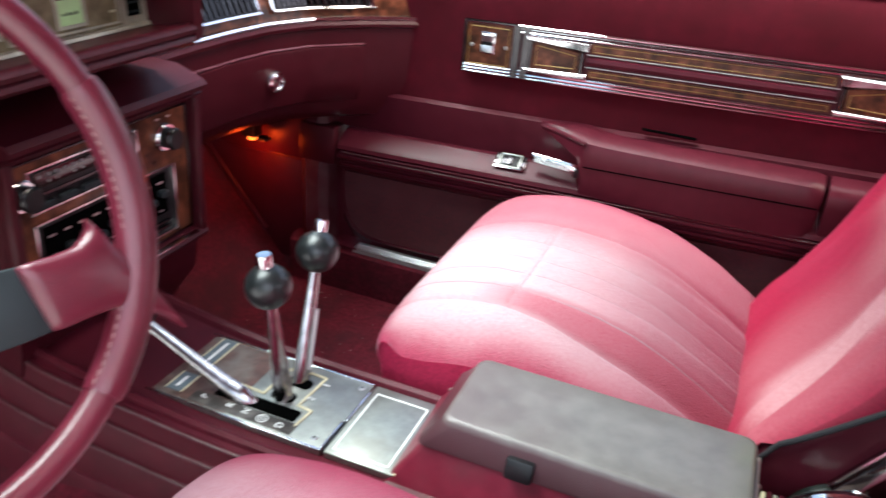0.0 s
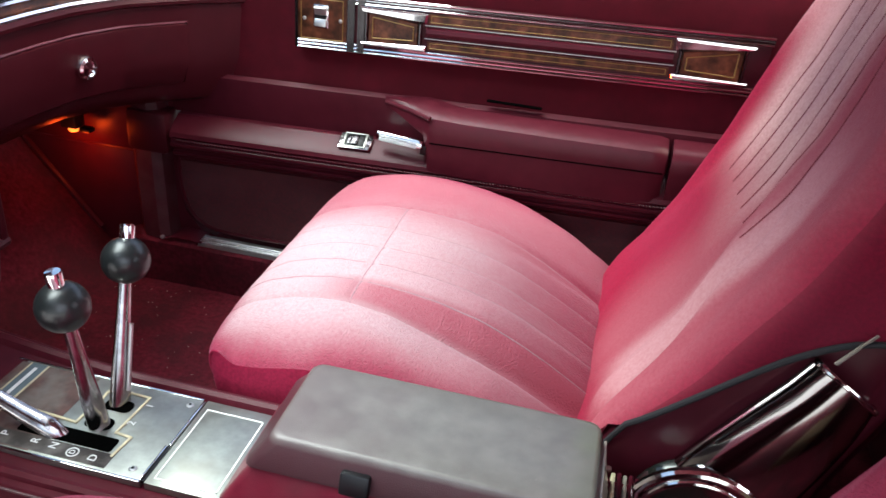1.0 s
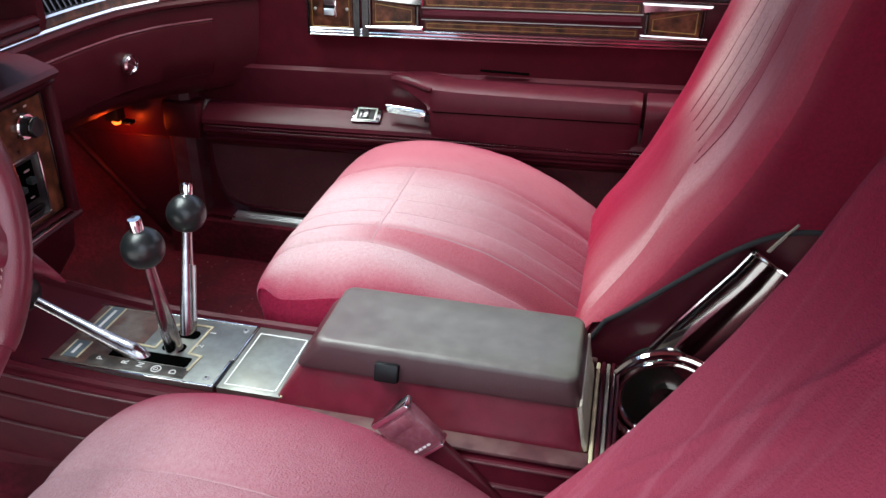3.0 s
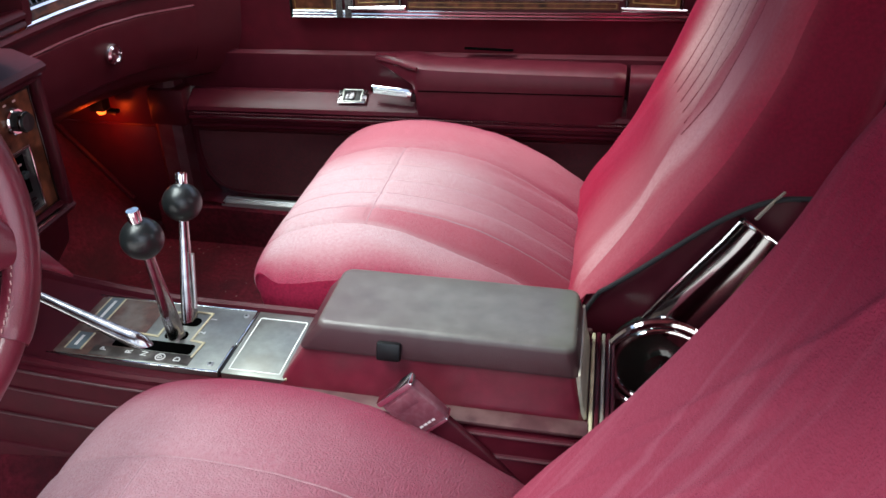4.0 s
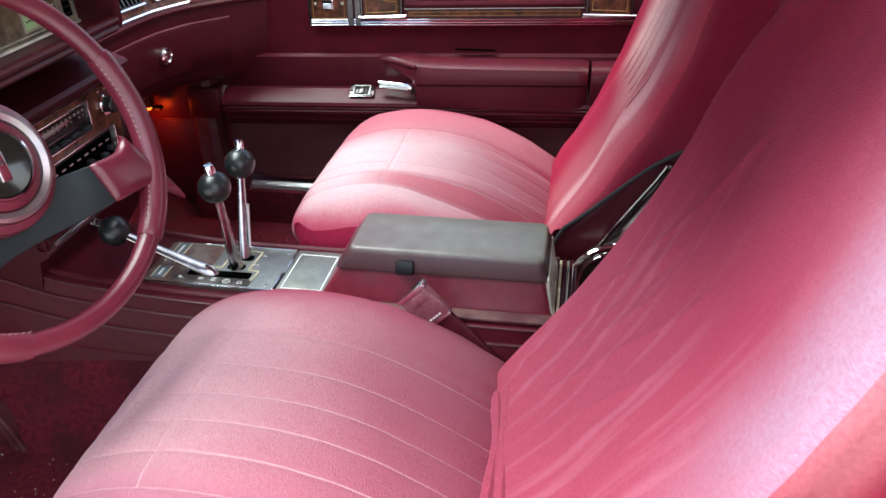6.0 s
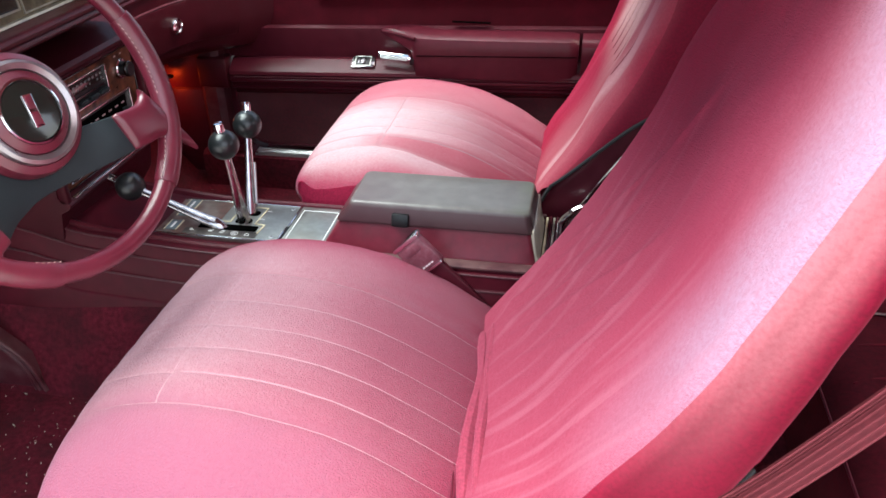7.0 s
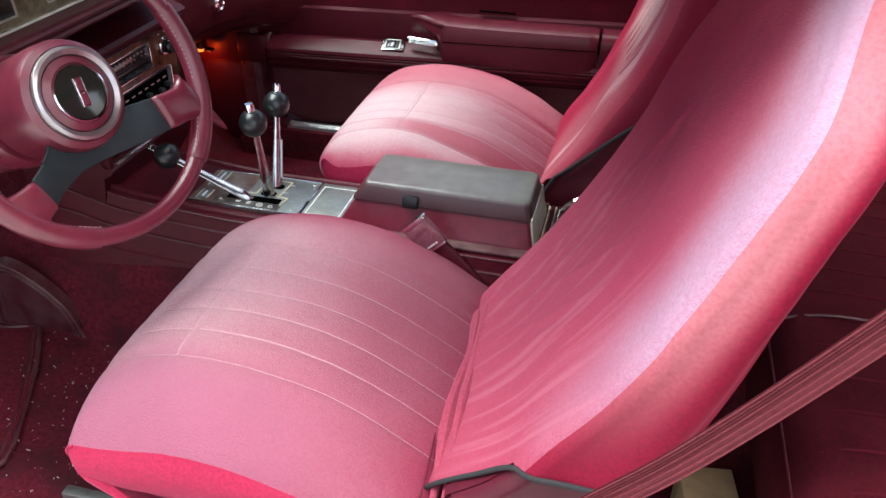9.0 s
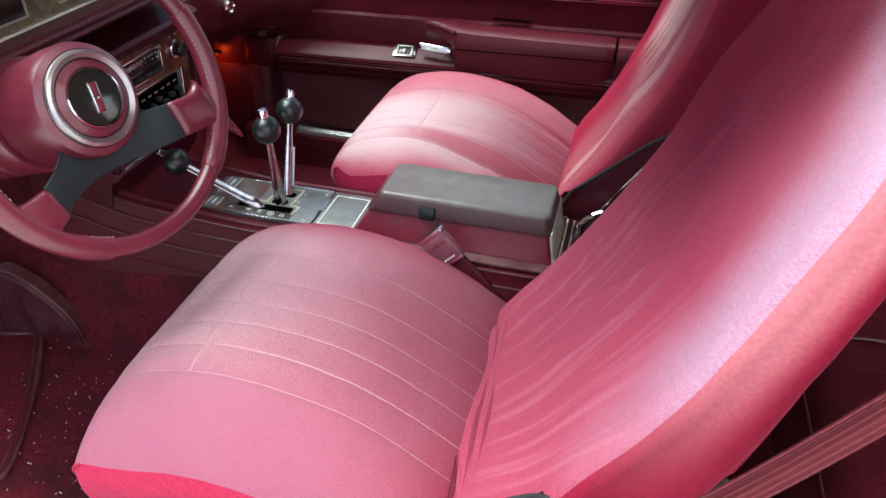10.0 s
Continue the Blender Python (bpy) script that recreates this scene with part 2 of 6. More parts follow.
VELOUR = velour("rose_seat_velour", (0.30, 0.016, 0.050), (0.14, 0.07, 0.09), nap=0.3)
FOLD = velour("creased_velour", (0.25, 0.038, 0.066), (0.10, 0.06, 0.08))
# pale front, redder rear: fading plus windscreen light put into the colour
FADED_LIT = velour("driver_cushion_velour", (0.21, 0.012, 0.042), pile=(0.11, 0.088, 0.10), nap=1.7, tints=(
    ((0.262, 0.074, 0.106), 0.9, (-0.10, 0.04, 0.84, 1.05), (0.04, 0.24, 0.78, 1.0)),
    ((0.42, 0.275, 0.300), 0.66, (-0.04, 0.40, 0.74, 1.02), (0.24, 0.33, 0.45, 0.80)),
    ((0.235, 0.078, 0.128), 0.6, (-0.4, -0.3, 0.10, 0.30), (0.18, 0.28, 0.60, 0.90))))
# bleached front, with the light falling on it put into the colour
PALE = velour("passenger_cushion_velour", (0.24, 0.009, 0.042), pile=(0.18, 0.145, 0.16), nap=1.3, tints=(
    ((0.30, 0.088, 0.114), 0.90, (-0.05, 0.10, 0.92, 1.08), (0.27, 0.42, 0.72, 1.0)),
    ((0.40, 0.275, 0.292), 0.85, (0.02, 0.16, 0.52, 0.84), (0.32, 0.44, 0.56, 0.84)),
    # dark band paints the shaded slope of the long hollow
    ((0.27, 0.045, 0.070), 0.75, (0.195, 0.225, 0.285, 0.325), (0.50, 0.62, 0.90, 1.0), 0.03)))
# lilac outer band and dark inner top: sheen and shade in the colour
BACK = velour("driver_backrest_velour", (0.175, 0.0070, 0.026), (0.035, 0.014, 0.022), nap=1.2, tints=(
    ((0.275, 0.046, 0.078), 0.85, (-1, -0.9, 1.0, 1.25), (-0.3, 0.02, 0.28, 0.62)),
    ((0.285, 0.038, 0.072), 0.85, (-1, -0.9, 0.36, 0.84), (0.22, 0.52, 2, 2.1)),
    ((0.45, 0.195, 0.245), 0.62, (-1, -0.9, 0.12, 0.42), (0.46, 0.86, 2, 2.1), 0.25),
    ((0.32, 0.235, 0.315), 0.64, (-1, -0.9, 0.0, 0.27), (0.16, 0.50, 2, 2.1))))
# pale lines: worn fold crests and their highlights, both painted
crest_lines(BACK, (0.37, 0.130, 0.170), 0.30, 0.45, 22.0, 0.70)
# pale upper patches and dark far edge carry light and shading in colour
BACK_PALE = velour("passenger_backrest_velour", (0.24, 0.009, 0.032), (0.05, 0.025, 0.028), tints=(
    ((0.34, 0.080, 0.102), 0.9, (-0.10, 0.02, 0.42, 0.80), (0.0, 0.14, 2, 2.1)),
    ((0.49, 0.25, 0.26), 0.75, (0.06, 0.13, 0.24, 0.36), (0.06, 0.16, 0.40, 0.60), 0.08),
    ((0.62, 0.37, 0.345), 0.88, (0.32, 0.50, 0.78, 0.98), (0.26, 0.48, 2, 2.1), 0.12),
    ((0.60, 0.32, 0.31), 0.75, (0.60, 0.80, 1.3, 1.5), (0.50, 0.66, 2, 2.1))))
# flank pale by the seam, darker rearwards: its shading is painted
SIDE = velour("driver_side_velour", (0.175, 0.0045, 0.021), (0.05, 0.025, 0.035), nap=0.2, tints=(
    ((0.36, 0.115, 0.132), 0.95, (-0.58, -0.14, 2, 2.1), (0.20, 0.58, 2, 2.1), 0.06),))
# darker copy of the side velour, for flanks that lie in shade
SHADED_SIDE = velour("shaded_side_velour", (0.135, 0.005, 0.018), (0.03, 0.008, 0.011), nap=0.3, tints=(
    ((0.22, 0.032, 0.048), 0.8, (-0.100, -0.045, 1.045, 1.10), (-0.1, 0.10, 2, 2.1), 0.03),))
SOFT_SEAM = velour("soft_seam_velour", (0.29, 0.160, 0.180), (0.16, 0.13, 0.15))
CREASE_SHADE = velour("crease_shade_velour", (0.10, 0.010, 0.022), (0.05, 0.03, 0.035))
RIB_SEAM = velour("rib_seam_velour", (0.20, 0.035, 0.048), (0.05, 0.03, 0.035))
PALE_SEAM = velour("pale_seam_velour", (0.37, 0.205, 0.230), (0.14, 0.11, 0.13))
DARK_CHROME = material("dark_chrome", (0.30, 0.29, 0.29), 0.10, 1.0, vary=0.1)
CHROME = material("chrome", (0.82, 0.82, 0.84), 0.08, 1.0, vary=0.06, second=(0.5, 0.5, 0.52), second_scale=60, second_amount=0.25)
LEVER = material("lever_chrome", (0.48, 0.46, 0.47), 0.16, 1.0, vary=0.25, scale=60, second=(0.25, 0.23, 0.23), second_scale=35, second_amount=0.5)
RAIL = material("door_rail_chrome", (0.50, 0.49, 0.50), 0.14, 1.0, vary=0.12, second=(0.28, 0.27, 0.27), second_scale=50, second_amount=0.4)
TRIM = material("dulled_chrome", (0.10, 0.095, 0.10), 0.22, 1.0, vary=0.15, second=(0.05, 0.045, 0.045), second_scale=45, second_amount=0.5)
STEEL = material("brushed_plate", (0.33, 0.338, 0.310), 0.42, 0.9, vary=0.10, scale=120, second=(0.22, 0.205, 0.18), second_scale=20, second_amount=0.7)
BURL = material("burl_wood", (0.125, 0.040, 0.020), 0.30, vary=0.75, scale=55, coat=0.1, spec=0.2, second=(0.018, 0.006, 0.004), second_scale=38, second_amount=0.8)
GOLD = material("gold_line", (0.30, 0.18, 0.05), 0.4, 0.3)
WORN_BURL = material("worn_burl_print", (0.095, 0.048, 0.038), 0.35, vary=0.45, scale=70, second=(0.22, 0.20, 0.175), second_scale=24, second_amount=0.8)
STRIP = material("worn_dark_strip", (0.030, 0.022, 0.019), 0.45, vary=0.4, second=(0.20, 0.18, 0.16), second_scale=60, second_amount=0.5)
BUCKLE = material("worn_buckle_plastic", (0.19, 0.055, 0.075), 0.32, vary=0.2, bump=0.15, second=(0.30, 0.16, 0.19), second_scale=170, second_amount=0.3)
BLACK = material("black_plastic", (0.006, 0.006, 0.007), 0.4, vary=0.2, spec=0.3)
BALL = material("black_ball", (0.009, 0.011, 0.012), 0.34, vary=0.1, coat=0.1, scale=80)
RUBBER = material("black_hem", (0.010, 0.009, 0.011), 0.85, vary=0.4, scale=300, bump=0.6)
THREAD = material("dull_pink_thread", (0.34, 0.20, 0.19), 0.7)
CRUMB = material("pale_crumbs", (0.60, 0.55, 0.47), 0.8, vary=0.4, scale=400)
HOLE = material("dark_slot", (0.0015, 0.0015, 0.0015), 1.0, spec=0.0)
SPOKE = material("charcoal_spoke", (0.016, 0.021, 0.024), 0.55, spec=0.2, bump=0.3, bump_scale=1500)
LEATHER = material("burgundy_leather", (0.108, 0.011, 0.023), 0.30, coat=0.22, bump=0.3, bump_scale=650, vary=0.15, second=(0.115, 0.016, 0.029), second_scale=12)
CREAM = material("aged_cream_paint", (0.62, 0.55, 0.36), 0.5, vary=0.25, second=(0.35, 0.28, 0.16), second_scale=60)
WHITE = material("white_paint", (0.78, 0.78, 0.76), 0.5, vary=0.08)
TEAL = material("pale_blue_label", (0.115, 0.150, 0.165), 0.4, vary=0.15)
BIN = material("grimy_bin_vinyl", (0.120, 0.009, 0.021), 0.32, bump=0.25, bump_scale=900, vary=0.2, second=(0.12, 0.05, 0.055), second_scale=16, second_amount=0.25, spec=0.35)
LID = material("grey_top_lid_vinyl", (0.135, 0.122, 0.114), 0.36, bump=0.3, bump_scale=900, vary=0.16, scale=45, second=(0.100, 0.086, 0.080), second_scale=18, second_amount=0.45)


def tint_past(mat, colour, low, high, axis_name="Z", ragged=0.006, amount=1.0):
    """Vinyl recoloured above or below a height, or past a place, with a ragged edge."""
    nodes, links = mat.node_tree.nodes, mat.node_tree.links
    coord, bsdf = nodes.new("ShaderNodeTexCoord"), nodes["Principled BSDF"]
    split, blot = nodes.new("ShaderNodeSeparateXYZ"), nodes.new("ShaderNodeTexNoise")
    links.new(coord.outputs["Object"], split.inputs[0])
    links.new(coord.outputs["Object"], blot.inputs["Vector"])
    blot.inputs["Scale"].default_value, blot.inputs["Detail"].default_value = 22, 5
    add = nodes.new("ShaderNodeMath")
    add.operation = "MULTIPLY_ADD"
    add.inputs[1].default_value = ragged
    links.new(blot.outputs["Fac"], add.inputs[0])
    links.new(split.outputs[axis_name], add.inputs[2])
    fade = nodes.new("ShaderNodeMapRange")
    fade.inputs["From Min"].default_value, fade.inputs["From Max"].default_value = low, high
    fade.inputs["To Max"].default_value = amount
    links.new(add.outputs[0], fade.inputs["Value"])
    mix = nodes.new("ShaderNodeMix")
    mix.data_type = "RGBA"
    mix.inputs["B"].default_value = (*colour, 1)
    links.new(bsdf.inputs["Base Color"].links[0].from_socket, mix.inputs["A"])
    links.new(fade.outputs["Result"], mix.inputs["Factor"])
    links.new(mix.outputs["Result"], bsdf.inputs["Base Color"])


def chipped(mat, colour, low, high, scale=140, rare=0.66):
    """Small chips and scratches that grow more frequent along X."""
    nodes, links = mat.node_tree.nodes, mat.node_tree.links
    coord, split, speck, gate, more, cut = (nodes.new("ShaderNode" + kind) for kind in ("TexCoord", "SeparateXYZ", "TexNoise", "MapRange", "MapRange", "Math"))
    speck.inputs["Scale"].default_value, speck.inputs["Detail"].default_value, speck.inputs["Distortion"].default_value = scale, 5, 1.5
    links.new(coord.outputs["Object"], split.inputs[0])
    links.new(coord.outputs["Object"], speck.inputs["Vector"])
    gate.inputs["From Min"].default_value, gate.inputs["From Max"].default_value = rare, rare + 0.04
    more.inputs["From Min"].default_value, more.inputs["From Max"].default_value = low, high
    links.new(speck.outputs["Fac"], gate.inputs["Value"])
    links.new(split.outputs["X"], more.inputs["Value"])
    cut.operation = "MULTIPLY"
    links.new(gate.outputs["Result"], cut.inputs[0])
    links.new(more.outputs["Result"], cut.inputs[1])
    mix, bsdf = nodes.new("ShaderNodeMix"), nodes["Principled BSDF"]
    mix.data_type = "RGBA"
    mix.inputs["B"].default_value = (*colour, 1)
    links.new(bsdf.inputs["Base Color"].links[0].from_socket, mix.inputs["A"])
    links.new(cut.outputs[0], mix.inputs["Factor"])
    links.new(mix.outputs["Result"], bsdf.inputs["Base Color"])


# grey top: worn vinyl plus its sky reflection in the colour; sides burgundy
tint_past(LID, (0.085, 0.052, 0.056), 0.20, 0.02, "X", 0.16, 0.8)
tint_past(LID, (0.120, 0.128, 0.088), 0.285, 0.335, "X", 0.08, 0.8)
tint_past(LID, (0.045, 0.013, 0.018), 0.3480, 0.3415, "Z", 0.004, 0.9)
chipped(LID, (0.24, 0.22, 0.19), 0.16, 0.32, 140, 0.72)
chipped(LID, (0.060, 0.045, 0.042), 0.18, 0.34, 70, 0.70)
WEB = material("brown_red_webbing", (0.125, 0.020, 0.027), 0.75, spec=0.2, bump=0.6, bump_scale=1500, vary=0.15, scale=200)
CARD = material("brown_cardboard", (0.50, 0.34, 0.16), 0.85, vary=0.12, bump=0.2)
GLASS_DARK = material("dark_instrument_glass", (0.01, 0.012, 0.01), 0.08, coat=1.0)
GREEN = material("pale_green_gauge", (0.48, 0.72, 0.34), 0.45, vary=0.12, scale=60)
OLIVE = material("olive_fascia", (0.19, 0.15, 0.088), 0.22, vary=0.4, scale=60, second=(0.070, 0.052, 0.030), second_scale=45, second_amount=0.7, spec=0.5)
AMBER = glowing("amber_lens", (1.0, 0.16, 0.02), 1.2)
ALU = material("scuffed_aluminium", (0.62, 0.62, 0.62), 0.35, 0.9, vary=0.15, second=(0.35, 0.33, 0.32), second_scale=40)
DIAL = material("grey_dial_print", (0.16, 0.16, 0.16), 0.5)
CONCRETE = material("pale_concrete", (0.42, 0.41, 0.39), 0.9, vary=0.15, scale=8, bump=0.3, bump_scale=60)
LINER = material("burgundy_headliner", (0.16, 0.02, 0.03), 0.95, bump=0.3, bump_scale=900)
GREY_TRIM = material("tan_grey_trim", (0.46, 0.42, 0.34), 0.4, 0.4, vary=0.2, second=(0.25, 0.22, 0.18), second_scale=25)

REAR_CLOTH = material("dark_rear_velour", (0.050, 0.0032, 0.0075), 0.95, bump=0.6, bump_scale=900, vary=0.3, scale=160, second=(0.085, 0.008, 0.014), second_scale=14, spec=0.1)
DUSTY = material("dusty_vinyl", (0.075, 0.022, 0.026), 0.6, vary=0.3, scale=60, bump=0.2, bump_scale=700, second=(0.13, 0.075, 0.068), second_scale=30, second_amount=0.55)
RED_PLASTIC = material("red_plastic", (0.42, 0.012, 0.016), 0.3)
CONSOLE = material("console_vinyl", (0.068, 0.0054, 0.0122), 0.42, bump=0.2, bump_scale=900, vary=0.16, second=(0.064, 0.009, 0.015), second_scale=9, second_amount=0.6, spec=0.16)
RING = material("dull_silver_ring", (0.40, 0.37, 0.38), 0.30, 0.9, vary=0.15, second=(0.25, 0.22, 0.23), second_scale=30)
SCUFFED = material("scuffed_vinyl", (0.062, 0.009, 0.015), 0.42, bump=0.4, bump_scale=700, vary=0.2, second=(0.14, 0.08, 0.085), second_scale=26, second_amount=0.35)

# ---- ground and car shell ----
part("ground", sheet([[(x, y, -0.38) for y in np.linspace(-400, 400, 9)] for x in np.linspace(-400, 400, 9)]), CONCRETE)
tagged(bpy.data.objects["ground"], "pale concrete ground round the car", "ground", kind="structure")


def toe(x, y=1.0):
    """Height of the carpet: level, then rising to the firewall."""
    start = -0.643 if y > 0 else -0.76
    return 0.0 if x > start else (start - x) * 1.16


rows = []
for x in np.concatenate([np.linspace(-0.98, -0.62, 14), np.linspace(-0.58, 1.9, 40)]):
    row = []
    for y in np.linspace(-0.74, 0.74, 75):
        hump = 0.17 * max(0.0, min(1.0, (0.20 - abs(y)) / 0.08)) ** 0.8
        under = 0.0 if x < 0.62 else min(0.1, (x - 0.62) * 0.6)
        row.append((float(x), float(y), max(toe(x, y), hump, under) + 0.003 * noise.noise((x * 14, y * 14, 0))))
    rows.append(row)
floor = tagged(part("floor", sheet(rows), CARPET), "burgundy carpeted car floor with tunnel", "floor", kind="structure")
wall = part("wall_front", box((-1.02, -0.75, -0.05), (-0.98, 0.75, 0.62), 0.0), DASH)
tagged(wall, "dark firewall behind the dashboard", "firewall", kind="structure")


def roof_panel(name, x0, x1, y0, y1, label):
    """A piece of the curved roof, with its lining."""
    rows = [[(x, y, 1.10 - 0.10 * abs(y / 0.62) ** 3 - 0.03 * abs((x - 0.55) / 0.8) ** 2) for y in np.linspace(y0, y1, 13)] for x in np.linspace(x0, x1, 9)]
    v, f = sheet(rows)
    n = len(v)
    return tagged(part(name, (v + [(x, y, z + 0.03) for x, y, z in v], f + [tuple(i + n for i in q)[::-1] for q in f]), LINER), label, "ceiling", kind="structure")


roof_panel("ceiling", -0.10, 1.3, -0.58, 0.58, "burgundy cloth headliner under the roof")
roof_panel("roof_header", -0.16, -0.10, -0.58, 0.58, "burgundy windscreen header")
for name, lo, hi in (("wall_rear", (1.62, -0.76, 0.0), (1.68, 0.76, 0.75)), ("wall_left", (0.98, -0.80, -0.1), (1.68, -0.74, 0.72)), ("wall_right", (0.95, 0.76, -0.1), (1.68, 0.80, 0.72))):
    tagged(part(name, box(lo, hi, 0.0), VINYL), "burgundy trimmed wall behind the seats", "wall", kind="structure")
for s in (-1, 1):
    tagged(part("pillar", box((1.25, s * 0.66 - 0.05, 0.70), (1.65, s * 0.66 + 0.05, 1.08), 0.01), VINYL), "burgundy rear roof pillar", "pillar", kind="structure")
    tagged(part("pillar", tube([(-0.85, s * 0.70, 0.68), (-0.12, s * 0.57, 1.05)], 0.035, 10), VINYL), "burgundy windscreen pillar", "pillar", kind="structure")

TINT = bpy.data.materials.new("tinted_glass")
TINT.use_nodes = True
tn = TINT.node_tree.nodes
clear, shine, blend = tn.new("ShaderNodeBsdfTransparent"), tn.new("ShaderNodeBsdfGlossy"), tn.new("ShaderNodeMixShader")
clear.inputs["Color"].default_value, shine.inputs["Roughness"].default_value, blend.inputs[0].default_value = (0.84, 0.90, 0.87, 1), 0.02, 0.06
TINT.node_tree.links.new(clear.outputs[0], blend.inputs[1])
TINT.node_tree.links.new(shine.outputs[0], blend.inputs[2])
TINT.node_tree.links.new(blend.outputs[0], tn["Material Output"].inputs["Surface"])
screen = [[(-0.86 + 0.70 * t - 0.10 * (1 - (y / 0.68) ** 2) * (1 - t), y * (1 - 0.16 * t), 0.70 + 0.36 * t) for y in np.linspace(-0.68, 0.68, 15)] for t in np.linspace(0, 1, 6)]
tagged(part("window_1", sheet(screen), TINT), "tinted curved windscreen", "window", kind="structure")

# ---- passenger door ----
def rise(x, z):
    """The door's lines climb gently to the rear."""
    return z + 0.033 * (x + 0.1)


def door_run(profile, x0, x1, stations=24, cap=True):
    return profile_x(profile, x0, x1, lambda x, y, z: (float(x), y, rise(x, z)), stations, cap)


door = thing("car_door", "burgundy passenger door with chrome and wood trim", "car door", (0.1, 0.74, 0.1))
part("upper_panel", door_run([(0.715, 0.425), (0.7165, 0.50), (0.719, 0.60), (0.722, 0.665), (0.735, 0.682), (0.78, 0.684), (0.78, 0.425)], -0.62, 0.95), CLOTH, door, "burgundy cloth upper door panel")
part("belt_moulding", door_run([(0.728, 0.6835), (0.728, 0.690), (0.745, 0.693), (0.745, 0.6835)], -0.60, 0.95), CHROME, door, "chrome belt moulding")
part("mid_panel", door_run([(0.709, 0.428), (0.700, 0.4225), (0.6995, 0.40), (0.703, 0.352), (0.78, 0.350), (0.78, 0.424), (0.716, 0.424)], -0.535, 0.95), VINYL, door)
shelf_prof = [(0.7025, 0.352), (0.690, 0.351), (0.664, 0.335), (0.657, 0.327), (0.655, 0.3195), (0.659, 0.3165), (0.659, 0.3095), (0.656, 0.3070), (0.656, 0.3020), (0.662, 0.2985), (0.668, 0.2965), (0.668, 0.2905), (0.664, 0.2880), (0.664, 0.2835), (0.672, 0.2790), (0.680, 0.2770), (0.682, 0.2700), (0.695, 0.258), (0.78, 0.256), (0.78, 0.3495), (0.7025, 0.3495)]
part("rope_welt", tube([(float(x), 0.6575 - 0.0005 * (i % 2), rise(float(x), 0.3130)) for i, x in enumerate(np.arange(-0.505, 0.62, 0.0028))], [0.0026 if i % 2 else 0.0019 for i in range(len(np.arange(-0.505, 0.62, 0.0028)))], 6), VINYL, door, "twisted vinyl welt along the shelf")
part("lower_moulding", door_run(shelf_prof, -0.515, 0.95, 40), VINYL, door, "ribbed burgundy vinyl shelf moulding", 24)
# carpeted kick plate with a round front corner
outline = [(float(a), float(b)) for a, b, _ in smooth_line([(-0.520, 0.270, 0), (-0.521, 0.22, 0), (-0.515, 0.175, 0), (-0.497, 0.138, 0), (-0.465, 0.118, 0), (-0.42, 0.112, 0)], 24)]
front = [(x, 0.692, z) for x, z in outline] + [(0.95, 0.692, 0.142), (0.95, 0.692, 0.30)]
back = [(x, 0.78, z) for x, y, z in front]
n = len(front)
part("kick_plate", (front + back, [tuple(range(n))] + [tuple(range(n, 2 * n))[::-1]] + [(i, i + n, (i + 1) % n + n, (i + 1) % n) for i in range(n)]), DOOR_CARPET, door, "dark scuffed carpet panel on the lower door")
part("piping", tube([(x, 0.691, z) for x, z in outline] + [(0.2, 0.691, 0.124), (0.95, 0.691, 0.142)], 0.0035, 8), VINYL, door)
part("edge_return", (front + [(x - 0.012, 0.74, z - 0.006) for x, y, z in front], [(i, i + n, i + 1 + n, i + 1) for i in range(n - 2)]), BLACK, door)


# armrest: a pad that tapers to a tip in front
def arm_ring(x, w, top, bottom):
    f = 0.700 - w
    k = min(1.0, w / 0.04)
    base = [(0.712, top + 0.004 + 0.008 * k), (f + 0.018 * k, top + 0.004), (f + 0.006 * k, top - 0.004 * k), (f + 0.001 * k, top - 0.016 * k), (f, max(bottom + 0.006 * k, top - 0.034)), (f + 0.003 * k, bottom + 0.004 * k), (f + 0.012 * k, bottom), (0.712, bottom)]
    return [(x, y, rise(x, z)) for y, z in base]


ARM = ((-0.135, 0.003, 0.421, 0.413), (-0.11, 0.014, 0.4205, 0.402), (-0.08, 0.030, 0.419, 0.388), (-0.055, 0.044, 0.417, 0.376), (-0.049, 0.0465, 0.4165, 0.340), (-0.045, 0.0475, 0.416, 0.318), (0.0, 0.048, 0.413, 0.314), (0.15, 0.049, 0.410, 0.312), (0.28, 0.048, 0.408, 0.310), (0.324, 0.047, 0.407, 0.310), (0.330, 0.042, 0.404, 0.313))
stations = np.concatenate([np.linspace(-0.135, -0.045, 24), np.linspace(-0.03, 0.33, 30)])
arm = [arm_ring(float(x), *(float(np.interp(x, [a[0] for a in ARM], [a[k] for a in ARM])) for k in (1, 2, 3))) for x in stations]
av, af = sheet(arm)
k = len(arm[0])
armrest = part("armrest", (av, af + [tuple(range(k)), tuple(range(len(av) - k, len(av)))[::-1]]), VINYL, door, "padded burgundy vinyl armrest", 32)
part("tip_welt", tube([(x, 0.7015 - w, rise(x, t - 0.0035)) for x, w, t, b in ((float(x), *(float(np.interp(x, [a[0] for a in ARM], [a[k] for a in ARM])) for k in (1, 2, 3))) for x in np.linspace(-0.133, -0.046, 16))], 0.0040, 8), VINYL, armrest)
part("seam", tube([(x, 0.6515, rise(x, 0.372)) for x in np.linspace(-0.044, 0.327, 12)], 0.0012, 6), HOLE, armrest)
arm2 = [arm_ring(x, 0.045, 0.405, 0.312) for x in (0.337, 0.5, 0.75, 0.95)]
av, af = sheet(arm2)
part("rear_armrest", (av, af + [tuple(range(k)), tuple(range(len(av) - k, len(av)))[::-1]]), VINYL, door, sharp=50)
